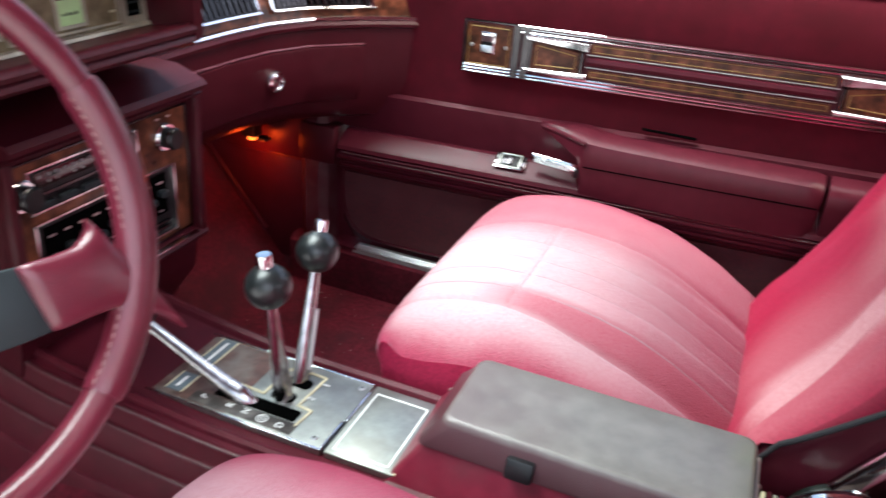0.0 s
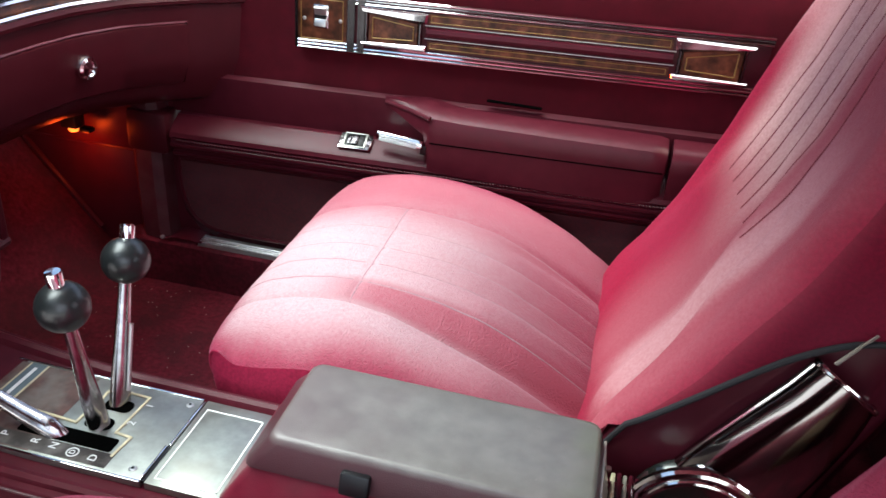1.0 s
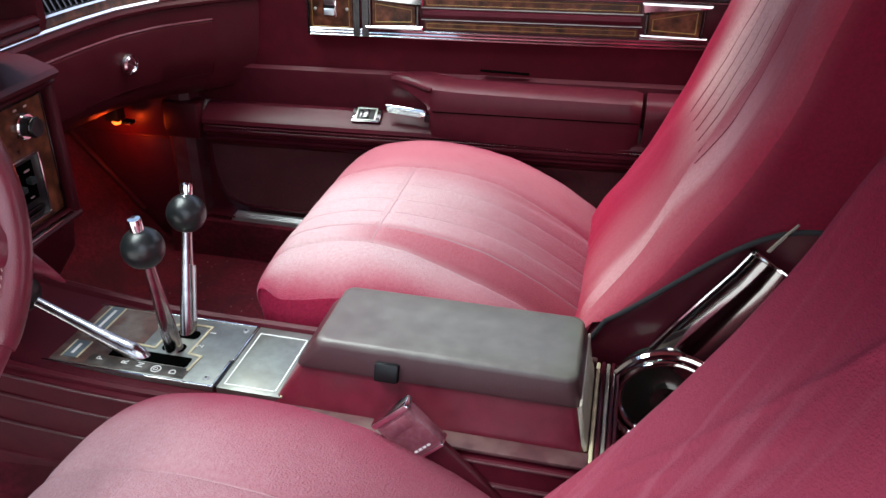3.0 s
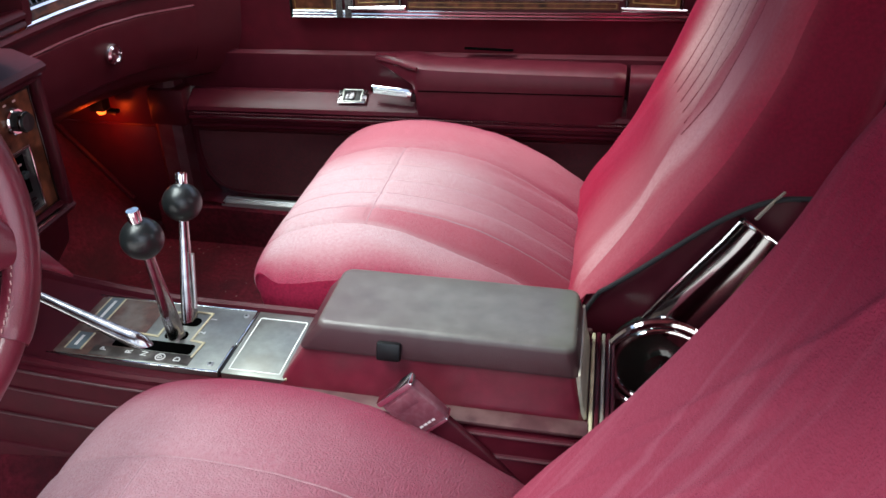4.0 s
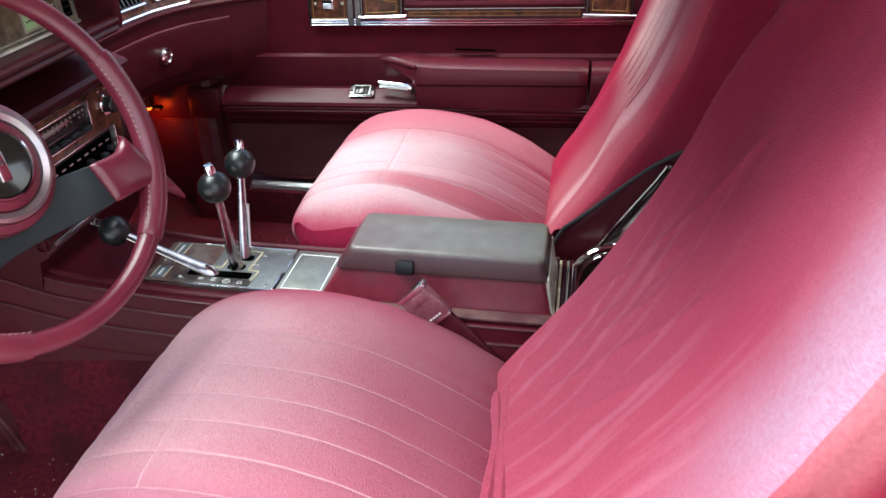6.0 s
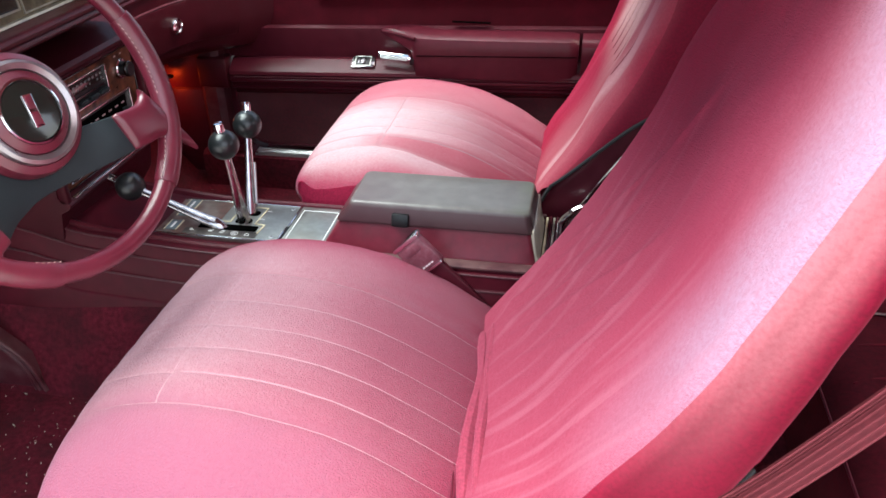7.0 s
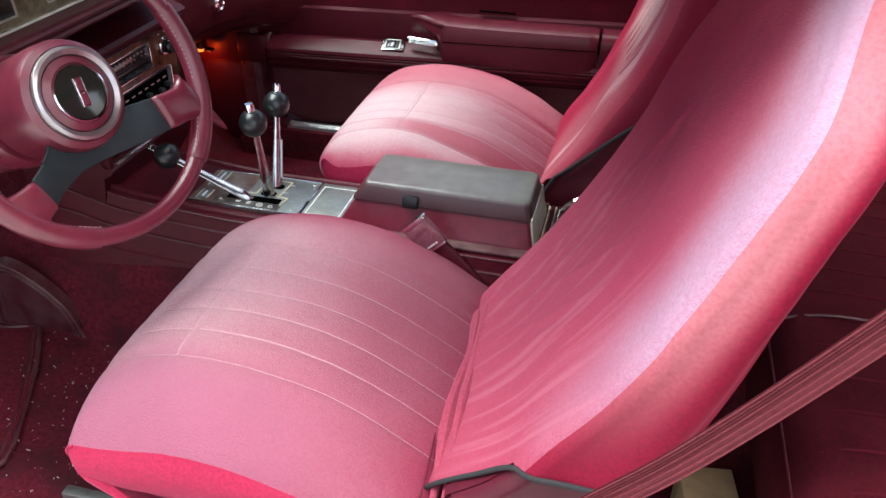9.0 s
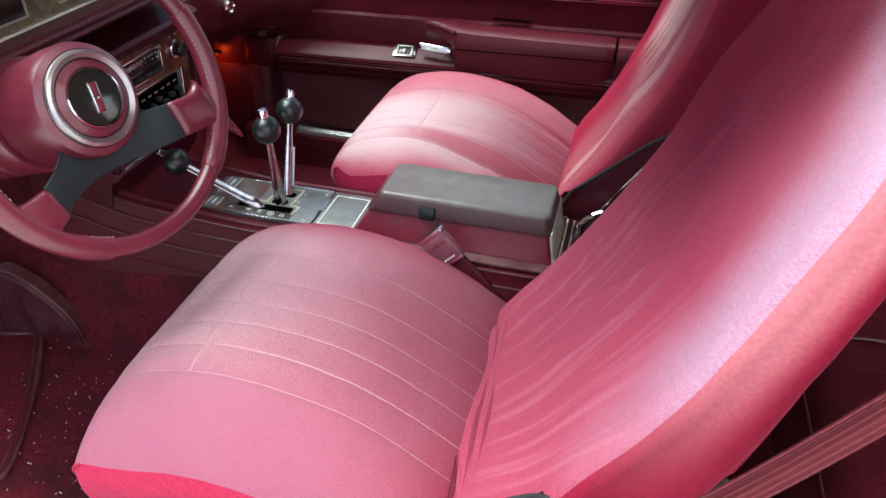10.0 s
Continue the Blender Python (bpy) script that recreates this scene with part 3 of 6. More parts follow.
part("pull_slot", box((0.035, 0.696, 0.4425), (0.125, 0.7045, 0.4455), 0.001), HOLE, door, "dark grab slot behind the armrest")
TILT = pose(0, 0, 0, -22, 1, -8)
handle = part("door_handle", box((-0.136, 0.652, 0.361), (-0.054, 0.668, 0.375), 0.003, m=TILT), CHROME, door, "chrome inner door handle")
for k in range(5):
    part("knurling", box((-0.131, 0.6505, 0.3628 + 0.0023 * k), (-0.064, 0.6535, 0.3638 + 0.0023 * k), 0.0003, m=TILT), ALU, handle)
part("pivot", box((-0.060, 0.655, 0.350), (-0.049, 0.672, 0.366), 0.002), BLACK, handle)
PLATE = pose(0, 0, 0, 32, -2, 0)
switch = part("window_switch", box((-0.206, 0.660, 0.3440), (-0.149, 0.692, 0.3475), 0.0015, m=PLATE), DARK_CHROME, door, "chrome power window switch plate")


def on_switch(x0, x1, v0, v1, h0, h1, bevel=0.0006):
    """A block on the switch plate, x along the door, v up the slope, h above the plate."""
    bm = box((x0, v0, h0), (x1, v1, h1), bevel)
    bmesh.ops.transform(bm, matrix=Matrix.Translation((-0.1775, 0.676, 0.3475)) @ PLATE, verts=bm.verts)
    return bm


part("well", on_switch(-0.017, 0.017, -0.0125, 0.0125, 0.0005, 0.0018), BLACK, switch)
for x0, x1, v0, v1 in ((-0.020, 0.020, 0.0125, 0.0150), (-0.020, 0.020, -0.0150, -0.0125), (-0.020, -0.017, -0.015, 0.015), (0.017, 0.020, -0.015, 0.015)):
    part("raised_edge", on_switch(x0, x1, v0, v1, 0.0, 0.0026), STEEL, switch)
part("rocker", on_switch(-0.006, 0.006, -0.0105, 0.0105, 0.001, 0.0055, 0.0015), TRIM, switch)
part("rocker_cap", on_switch(-0.013, -0.007, -0.009, 0.009, 0.0012, 0.0035, 0.001), TRIM, switch)

# wood and chrome trim strip
strip = part("trim_backing", door_run([(0.7185, 0.4925), (0.710, 0.4925), (0.708, 0.497), (0.708, 0.576), (0.710, 0.580), (0.7185, 0.580)], -0.2955, 0.445, 12), VINYL, door, "chrome-edged burl wood trim strip")


def trim_bar(name, prof, x0, x1, mat, parent=strip, label=""):
    return part(name, door_run(prof, x0, x1, 10), mat, parent, label)


for z, mat in ((0.4905, RAIL), (0.4960, CHROME), (0.5015, RAIL)):
    trim_bar("lower_bead", [(0.708, z), (0.704, z + 0.0008), (0.7035, z + 0.0025), (0.705, z + 0.0045), (0.708, z + 0.005)], -0.297, 0.447, mat)
for z, mat in ((0.5685, RAIL), (0.5735, TRIM), (0.5785, CHROME)):
    trim_bar("upper_bead", [(0.708, z), (0.7045, z + 0.0008), (0.704, z + 0.0024), (0.7055, z + 0.0042), (0.708, z + 0.0045)], -0.199, 0.447, mat)
trim_bar("upper_bead", [(0.708, 0.579), (0.704, 0.5795), (0.704, 0.582), (0.708, 0.583)], -0.297, -0.199, TRIM)
for x in (-0.297, -0.207, -0.190):
    trim_bar("end_bead", [(0.708, 0.491), (0.7035, 0.492), (0.7035, 0.581), (0.708, 0.582)], x, x + (0.004 if x < -0.25 else 0.012), TRIM)
plate = trim_bar("lock_plate", [(0.708, 0.503), (0.7055, 0.503), (0.7055, 0.577), (0.708, 0.577)], -0.292, -0.209, BURL, strip, "burl wood lock switch plate")


def gold_frame(x0, x1, z0, z1, parent, w=0.0016, y=0.7052, taper=0.0):
    a = [(x0, z0), (x1, z0 + taper), (x1, z1 - taper), (x0, z1)]
    for i in range(4):
        p, q = a[i], a[(i + 1) % 4]
        part("gold_inlay", tube([(p[0], y, rise(p[0], p[1])), (q[0], y, rise(q[0], q[1]))], w / 2, 6), GOLD, parent)


gold_frame(-0.287, -0.215, 0.508, 0.572, plate)
lock = part("lock_switch", box((-0.264, 0.700, 0.522), (-0.238, 0.7058, 0.560), 0.002), CHROME, plate)
for z0, z1, tip in ((0.544, 0.557, 20), (0.525, 0.537, -16)):
    part("lock_rocker", box((-0.2610, 0.6960, z0), (-0.2410, 0.7010, z1), 0.001, m=pose(0, 0, 0, tip)), ALU, lock)
part("lock_gap", box((-0.2610, 0.6985, 0.5375), (-0.2410, 0.7005, 0.5435), 0.0), BLACK, lock)
for x in (-0.281, -0.219):
    part("screw", lathe([(0.0, 0.0016), (0.0028, 0.0012), (0.0034, 0.0)], pose(x, 0.7055, rise(x, 0.540), 90), 12), ALU, plate)


def plaque(poly, y0, y1, inset=0.001):
    """A flat block over an outline of (x, z) corners on the door, its front edge chamfered."""
    cx, cz = sum(p[0] for p in poly) / len(poly), sum(p[1] for p in poly) / len(poly)
    shrink = lambda d: [(x - math.copysign(min(d, abs(x - cx)), x - cx), z - math.copysign(min(d, abs(z - cz)), z - cz)) for x, z in poly]
    rings = [[(x, y, rise(x, z)) for x, z in ring] for ring, y in ((poly, y0), (poly, y1 + inset), (shrink(inset), y1))]
    v, f = sheet(rings, wrap=True)
    n = len(poly)
    return v, f + [tuple(range(len(v) - n, len(v)))]


for x0, x1, tall, short in ((-0.176, -0.082, 0, 1), (0.316, 0.414, 1, 0)):
    # the wood block narrows towards the grip; bright blades fill the wedges
    z_low, z_high = {0: 0.5135, 1: 0.5165}, {0: 0.5615, 1: 0.5500}
    a, b = (x0 + 0.006, x1 - 0.006)
    wood_poly = [(a, z_low[tall]), (b, z_low[short]), (b, z_high[short]), (a, z_high[tall])]
    lug = part("wood_lug", plaque(wood_poly, 0.708, 0.7010), BURL, strip, "burl wood block in a chrome frame", 20)
    inner_poly = [(a + 0.007, z_low[tall] + 0.007), (b - 0.007, z_low[short] + 0.006), (b - 0.007, z_high[short] - 0.006), (a + 0.007, z_high[tall] - 0.008)]
    for p, q in zip(inner_poly, inner_poly[1:] + inner_poly[:1]):
        part("gold_inlay", tube([(p[0], 0.7008, rise(*p)), (q[0], 0.7008, rise(*q))], 0.0009, 6), GOLD, lug)
    part("chrome_blade", plaque([(x0 - 0.006, z_high[tall] + 0.001), (x1 + 0.008, z_high[short] + 0.001), (x1 + 0.010, 0.5670), (x0 - 0.008, 0.5695)], 0.708, 0.6975, 0.003), CHROME, lug, "", 20)
    part("chrome_blade", plaque([(x0 - 0.006, 0.5080), (x1 + 0.008, 0.5080), (x1 + 0.008, z_low[short] - 0.001), (x0 - 0.006, z_low[tall] - 0.001)], 0.708, 0.6985, 0.002), CHROME, lug, "", 20)
    for x, k in ((x0, tall), (x1 - 0.0045, short)):
        part("chrome_edge", plaque([(x, z_low[k] - 0.001), (x + 0.0045, z_low[k] - 0.001), (x + 0.0045, z_high[k] + 0.001), (x, z_high[k] + 0.001)], 0.708, 0.6995), TRIM, lug, "", 20)
for z0, z1 in ((0.509, 0.523), (0.550, 0.5665)):
    inlay = trim_bar("wood_inlay", [(0.708, z0), (0.7062, z0), (0.7062, z1), (0.708, z1)], -0.072, 0.306, BURL, strip, "long burl wood inlay")
    gold_frame(-0.068, 0.302, z0 + 0.003, z1 - 0.003, inlay, 0.0012, 0.7061)
for z in (0.526, 0.547):
    trim_bar("pin_line", [(0.708, z), (0.706, z + 0.0003), (0.706, z + 0.0014), (0.708, z + 0.0017)], -0.078, 0.312, ALU)
trim_bar("grip_pad", [(0.708, 0.529), (0.702, 0.531), (0.700, 0.537), (0.702, 0.543), (0.708, 0.545)], -0.075, 0.309, VINYL)

# sill, kick panel and pillar foot
part("door_sill", profile_x([(0.655, 0.0), (0.655, 0.085), (0.668, 0.094), (0.76, 0.098), (0.76, 0.0)], -0.62, 1.0), CARPET)
tagged(bpy.data.objects["door_sill"], "carpeted door sill under the passenger door", "sill", kind="structure")
scuff = thing("scuff_plate", "scuffed ribbed aluminium scuff plate on the sill", "scuff plate", (-0.1, 0.68, 0.095))
part("plate", profile_x([(0.662, 0.090), (0.664, 0.097), (0.690, 0.1005), (0.690, 0.096)], -0.478, 0.6), ALU, scuff)
for y in (0.668, 0.674, 0.680):
    part("rib", tube([(-0.476, y, 0.0985 + (y - 0.668) * 0.12), (0.6, y, 0.0985 + (y - 0.668) * 0.12)], 0.0012, 6), ALU, scuff)
kick = thing("kick_panel", "dark burgundy moulded kick panel ahead of the door", "kick panel", (-0.65, 0.70, 0.05))
part("lower_panel", box((-0.99, 0.692, 0.02), (-0.575, 0.74, 0.249), 0.003), VINYL, kick)
part("upper_pad", box((-0.99, 0.684, 0.252), (-0.575, 0.74, 0.45), 0.006), VINYL, kick, "padded upper kick panel")
part("lip", tube([(-0.99, 0.686, 0.2505), (-0.575, 0.686, 0.2535)], 0.0035, 8), VINYL, kick)
part("panel_edge", tube([(-0.70, 0.690, 0.075), (-0.82, 0.690, 0.213), (-0.95, 0.690, 0.36)], 0.006, 8), VINYL, kick)
part("post", sheet([[(x, y, z) for x, y in ((-0.603 - d, 0.702), (-0.600 - d, 0.676), (-0.588 - d, 0.664), (-0.556 - d, 0.662), (-0.540 - d, 0.672), (-0.534 - d, 0.702))] for z, d in ((0.07, -0.004), (0.12, 0.0), (0.2, 0.002), (0.33, 0.004), (0.42, 0.006))]), SCUFFED, kick, "scuffed vertical pillar trim")
part("cap", box((-0.600, 0.654, 0.268), (-0.520, 0.702, 0.345), 0.008), DASH, kick, "dark clip-on cap")
foot = [[(x, 0.66 + 0.04 * t, z + 0.004 * t) for t in np.linspace(0, 1, 5)] for x, z in ((-0.600, 0.075), (-0.575, 0.078), (-0.545, 0.092), (-0.52, 0.10), (-0.495, 0.100), (-0.47, 0.0965))]
part("foot", sheet(foot), VINYL, kick)
part("shell", profile_y([(-0.60, 0.0), (-0.60, 0.45), (-0.53, 0.45), (-0.528, 0.20), (-0.520, 0.14), (-0.49, 0.104), (-0.44, 0.09), (-0.44, 0.0)], 0.700, 0.74), VINYL, kick)
part("screw", lathe([(0.0, 0.004), (0.004, 0.003), (0.005, 0.0)], pose(-0.552, 0.664, 0.094, 60), 10), ALU, kick)

# ---- seats ----
def ease(a, b, x):
    t = max(0.0, min(1.0, (x - a) / (b - a)))
    return t * t * (3 - 2 * t)


def groove(d, width):
    return math.exp(-(d / width) ** 2)


SEAMS = [-0.585, -0.405, -0.215, -0.03, 0.18, 0.46]


def seat(x0, y0, label, shape, inner, ribs, hem_inner, hem_outer, sag_inner, sag_outer):
    """A high-backed bucket seat in a stretched velour cover. inner: +1 or -1, the side of the console."""
    ob = thing("bucket_seat", label, "car seat", (x0, y0, 0.0), "front bucket seats")
    half = 0.262
    # cushion: the line of its middle from the front underside over the top to the crease
    line = smooth_line([(-0.10, 0, 0.095), (-0.145, 0, 0.135), (-0.190, 0, 0.180), (-0.226, 0, 0.222), (-0.236, 0, 0.250), (-0.225, 0, 0.282), (-0.196, 0, 0.308), (-0.145, 0, 0.328), (-0.08, 0, 0.338), (0.0, 0, 0.335), (0.077, 0, 0.318), (0.14, 0, 0.292), (0.20, 0, 0.258), (0.250, 0, 0.222), (0.27, 0, 0.19)], 190)
    nv = 181
    cross = -0.068 if ribs == 1.0 else -0.112
    rows = []
    for i, (px, _, pz) in enumerate(line):
        u = i / (len(line) - 1)
        row = []
        corner = ease(0.0, 0.30, u)
        for j in range(nv):
            w = -1 + 2 * j / (nv - 1)
            a = abs(w)
            hw = half * (0.99 + 0.01 * corner)
            sag = sag_inner if w * inner > 0 else sag_outer
            drop = (sag * a ** 6 + 0.012 * a ** 3) * (0.35 + 0.65 * ease(0.1, 0.45, u))
            back = 0.004 * a ** 6 * (1 - ease(0.25, 0.5, u))
            if ribs == 1.0 and w * inner > 0:
                hw = 0.262 - 0.022 * a
                drop = (sag * a ** 6 + 0.012 * a ** 3) * ease(0.28, 0.52, u) - 0.030 * a ** 6 * (1 - ease(0.30, 0.45, u))
                back = 0.034 * a ** 5 * (1 - ease(0.34, 0.58, u))
            elif ribs == 1.0:
                drop *= 0.45
            elif w * inner < 0:
                drop -= 0.034 * a ** 6 * (1 - ease(0.30, 0.52, u))
                back = 0.014 * a ** 5 * (1 - ease(0.34, 0.58, u))
            y = w * hw
            z = pz - drop
            x = px + back
            top = ease(0.30, 0.40, u)
            dent = 0.0
            for s in SEAMS:
                deep = 0.0050 if s in (SEAMS[0], SEAMS[-1]) else 0.0026
                dent += deep * (0.7 * groove((w - s) * half, 0.0024) + 0.5 * groove((w - s) * half, 0.010)) * top * (1 - 0.35 * ease(0.6, 0.9, u))
            if SEAMS[0] < w < SEAMS[-1]:
                dent += 0.0026 * groove(px - cross, 0.0030) * top
            puff = 0.0
            if ribs == 1.0:
                # the cover has slipped into a long hollow beside the console
                hollow = 0.017 * ease(-0.10, 0.10, px) * (1 - 0.25 * ease(0.16, 0.24, px))
                puff -= hollow * ease(-0.36, -0.575, w) * (1 - 0.9 * ease(-0.60, -0.92, w))
                puff -= 0.007 * groove((w + 0.60 - 0.30 * (px - 0.05)) * half, 0.012) * ease(-0.02, 0.12, px)
                puff -= 0.006 * groove((w - 0.40 - 0.5 * (px - 0.15)) * half, 0.016) * ease(0.02, 0.14, px)
                puff += 0.004 * groove((w + 0.30 - 0.5 * (px - 0.1)) * half, 0.020) * ease(0.0, 0.12, px)
            else:
                puff -= 0.004 * groove((w - 0.52 - 0.2 * px) * half, 0.015) * ease(0.0, 0.12, px)
            z += puff - dent + 0.0025 * noise.noise((x * 9, y * 9, x0)) * top + 0.0009 * noise.noise((x * 40, y * 25, 5 + x0)) * top
            row.append((x0 + x, y0 + y, z))
        rows.append(row)
    tv, tf = sheet(rows)
    part("cushion", (tv, tf), PALE if ribs == 1.0 else FADED_LIT, ob, "rose velour cushion with stitched channels", 60, [(i / (len(line) - 1), j / (nv - 1)) for i in range(len(line)) for j in range(nv)])
    for s in SEAMS:
        j = round((s + 1) / 2 * (nv - 1))
        first, last = (60, 184) if s in (SEAMS[0], SEAMS[-1]) else (62, 172)
        cord = [(x, y, z - 0.0012) for x, y, z in (r[j] for r in rows[first:last:2])]
        part("seam", tube(cord, [0.0013 + 0.0007 * math.sin(math.pi * min(1.0, 0.12 + k / len(cord))) for k in range(len(cord))], 8), SOFT_SEAM if ribs == 1.0 else PALE_SEAM, ob)
    across = min(range(len(rows) // 3, len(rows)), key=lambda i: abs(line[i][0] - cross))
    part("seam", tube([(x, y, z - 0.0010) for x, y, z in rows[across][round(0.21 * nv):round(0.73 * nv):2]], 0.0018, 8), SOFT_SEAM if ribs == 1.0 else PALE_SEAM, ob)
    for side in (0, nv - 1):
        sgn = -1 if side == 0 else 1
        skirt = []
        for r in rows:
            x, y, z = r[side]
            low = min(z - 0.004, 0.115 + 0.02 * ease(x0 - 0.2, x0 - 0.26, x))
            ring = []
            for t in np.linspace(0, 1, 9):
                bulge = 0.012 * math.sin(math.pi * min(1, t * 1.3)) - 0.045 * t * t
                xi = x + 0.05 * t * ease(x0 - 0.05, x0 - 0.23, x)
                ring.append((xi, y + sgn * bulge, z + (low - z) * t))
            skirt.append(ring)
        part("side_panel", sheet(skirt), VELOUR, ob, "rose velour side panel")
        part("seam", tube([(x, y + sgn * 0.001, z) for x, y, z in (r[side] for r in rows[8:70:3])], 0.0016, 6), VELOUR, ob)
    if ribs < 1.0:
        def foot(t, z):
            """Where the backrest's face stands at a height, across the seat."""
            ends = [np.interp(z, [p[0] for p in shape[name]], [p[1] for p in shape[name]]) for name in ("low", "high")]
            return float(ends[0] + (ends[1] - ends[0]) * (t / 0.5 + 0.5))

        for dx, dz, r, k in ((0.003, 0.002, 0.0135, 0), (0.004, 0.020, 0.0080, 9)):
            fold = [(x0 + foot(t, 0.228 + dz) + dx + 0.006 * noise.noise((t * 7, k, x0)), y0 + t, 0.228 + dz - 0.35 * max(0, abs(t) - 0.16) + 0.007 * noise.noise((t * 8, k, 1 + x0))) for t in np.linspace(-0.235, 0.235, 48)]
            part("crease_fold", tube(fold, [r * (0.85 + 0.3 * noise.noise((t * 11, k, 4))) * min(1, 0.2 + 6 * (0.24 - abs(t))) for t in np.linspace(-0.235, 0.235, 48)], 10), FOLD, ob, "rolled fold in the seat cover")
    # dark cord laid along the tuck, standing in for its shade
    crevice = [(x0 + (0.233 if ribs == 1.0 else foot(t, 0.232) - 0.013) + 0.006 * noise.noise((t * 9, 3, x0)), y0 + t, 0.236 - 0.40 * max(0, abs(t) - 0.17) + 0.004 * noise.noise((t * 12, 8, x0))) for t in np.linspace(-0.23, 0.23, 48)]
    part("crease", tube(crevice, [(0.0030 if ribs == 1.0 else 0.0016) * (0.7 + 0.9 * abs(noise.noise((t * 10, 2, x0)))) for t in np.linspace(-0.23, 0.23, 48)], 8), CREASE_SHADE, ob, "dark cord for the shade in the tucked crease")
    # base under the cushion
    part("base", box((x0 - 0.19, y0 - 0.20, 0.03), (x0 + 0.25, y0 + 0.20, 0.16), 0.02), DASH, ob)
    for s in (-0.17, 0.17):
        part("slide_rail", box((x0 - 0.345, y0 + s - 0.010, 0.0), (x0 + 0.30, y0 + s + 0.010, 0.022), 0.004), STEEL, ob)
    def glide(z, edge, k=1):
        """A soft curve through (height, value) pairs."""
        hs, vs = [e[0] for e in edge], [e[k] for e in edge]
        return float(np.mean([np.interp(z + d, hs, vs) for d in np.linspace(-0.028, 0.028, 9)]))

    # backrest: a rounded shell whose two crests follow their own lines
    low, high = shape["low"], shape["high"]
    nf, na, ns = 201, 14, 22
    rows, uv = [], []
    levels = np.concatenate([np.linspace(0.19, 0.90, 132), np.linspace(0.90, 0.985, 14)[1:]])
    for z in levels:
        up = (z - 0.2) / 0.78
        xl, xh = glide(z, low), glide(z, high)
        wl, wh = glide(z, shape["low_half"]), glide(z, shape["high_half"])
        corner = {sgn: tuple(glide(z, edge, k) for k in (1, 2)) for sgn, edge in ((-1, shape["low_round"]), (1, shape["high_round"]))}
        over = 9.0 * max(0.0, z - 0.925) ** 2
        row, place = [], []

        def face_x(y):
            w = (y + wl) / (wl + wh) * 2 - 1
            x = xl + (xh - xl) * (w + 1) / 2 + shape["hollow"] * ease(0.24, 0.40, z) * (1 - ease(0.70, 0.84, z)) * (1 - abs(w) ** 3)
            dent = 0.0
            for s in shape["ribs"]:
                sw = s + 0.10 * (up - 0.5)
                dent += shape["rib_depth"] * (0.5 * groove((w - sw) * half, 0.0040) + 0.6 * groove((w - sw) * half, 0.010)) * ease(0.42, 0.56, z) * (1 - ease(0.80, 0.84, z))
            for w0, k, deep, wide, z0, z1 in shape["folds"]:
                dent += deep * groove(w - w0 - k * (z - 0.25) + 0.03 * noise.noise((z * 9, w0 * 9, 2)), wide) * ease(z0, z0 + 0.06, z) * (1 - ease(z1 - 0.12, z1, z))
            return x + dent + 0.0035 * noise.noise((z * 7, w * 2.2, 3 + x0)) + 0.0010 * noise.noise((z * 26, w * 11, 7 + x0)) + over

        thick = {sgn: glide(z, edge) for sgn, edge in ((-1, shape["low_thick"]), (1, shape["high_thick"]))}
        for sgn, wide in ((-1, wl), (1, wh)):
            ring, spot = [], []
            ry, rx = corner[sgn]
            xf = face_x(sgn * (wide - ry))
            for k in range(1, na + 1):
                phi = math.pi / 2 * k / na
                ring.append((xf + rx * (1 - math.cos(phi)), sgn * (wide - ry + ry * math.sin(phi)), z))
                spot.append(k / na * 0.12)
            deep = max(0.02, thick[sgn] - rx)
            for k in range(1, ns + 1):
                t = k / ns
                bulge = 0.008 * math.sin(math.pi * t) ** 2 - 0.05 * ease(0.55, 1.0, t) * t
                ring.append((xf + rx + deep * t, sgn * (wide + bulge), z - 0.16 * deep * t))
                spot.append(0.12 + 0.88 * t)
            if sgn < 0:
                row += ring[::-1]
                place += [-t for t in spot[::-1]]
                for y in np.linspace(-wl + corner[-1][0], wh - corner[1][0], nf):
                    row.append((face_x(float(y)), float(y), z))
                place += [k / (nf - 1) for k in range(nf)]
            else:
                row += ring
                place += [1 + t for t in spot]
        rows.append([(x, y0 + y, q) for x, y, q in row])
        uv += [(float(up), v) for v in place]
    cols = len(rows[0])
    hems = {}
    for sgn, line in ((inner, hem_inner), (-inner, hem_outer)):
        hems[sgn] = ([x0 + p[0] for p in line], [p[1] for p in line])
    flank = lambda c: -1 if c < na + ns - 1 else (1 if c > cols - na - ns else 0)
    tucked = range(na + ns - 1, na + ns + 44) if "tuck" in shape else ()

    def hem_height(c, p):
        """How high the cover's lower edge runs at a point of a column, or None where the cover goes on down."""
        if flank(c):
            return float(np.interp(p[0], *hems[flank(c)]))
        return shape["tuck"] - 2.6 * (p[1] - y0 + 0.232) if c in tucked else None

    cloth, ends, above = [list(row) for row in rows], {}, [[True] * cols for _ in rows]
    for c in range(cols):
        for i in range(len(rows) - 2, -1, -1):
            p, q = Vector(rows[i][c]), Vector(rows[i + 1][c])
            height = hem_height(c, p)
            if height is not None and p.z < height:
                a, b = p.z - height, q.z - hem_height(c, q)
                ends[c] = tuple(p.lerp(q, max(0.0, min(1.0, a / (a - b)))))
                for k in range(i + 1):
                    cloth[k][c], above[k][c] = ends[c], False
                break
    v, f = sheet(cloth)
    above = [seen for line in above for seen in line]
    kept, side_faces = [], []
    for q in f:
        if any(above[k] for k in q):
            mid = sum(k % cols for k in q) / 4
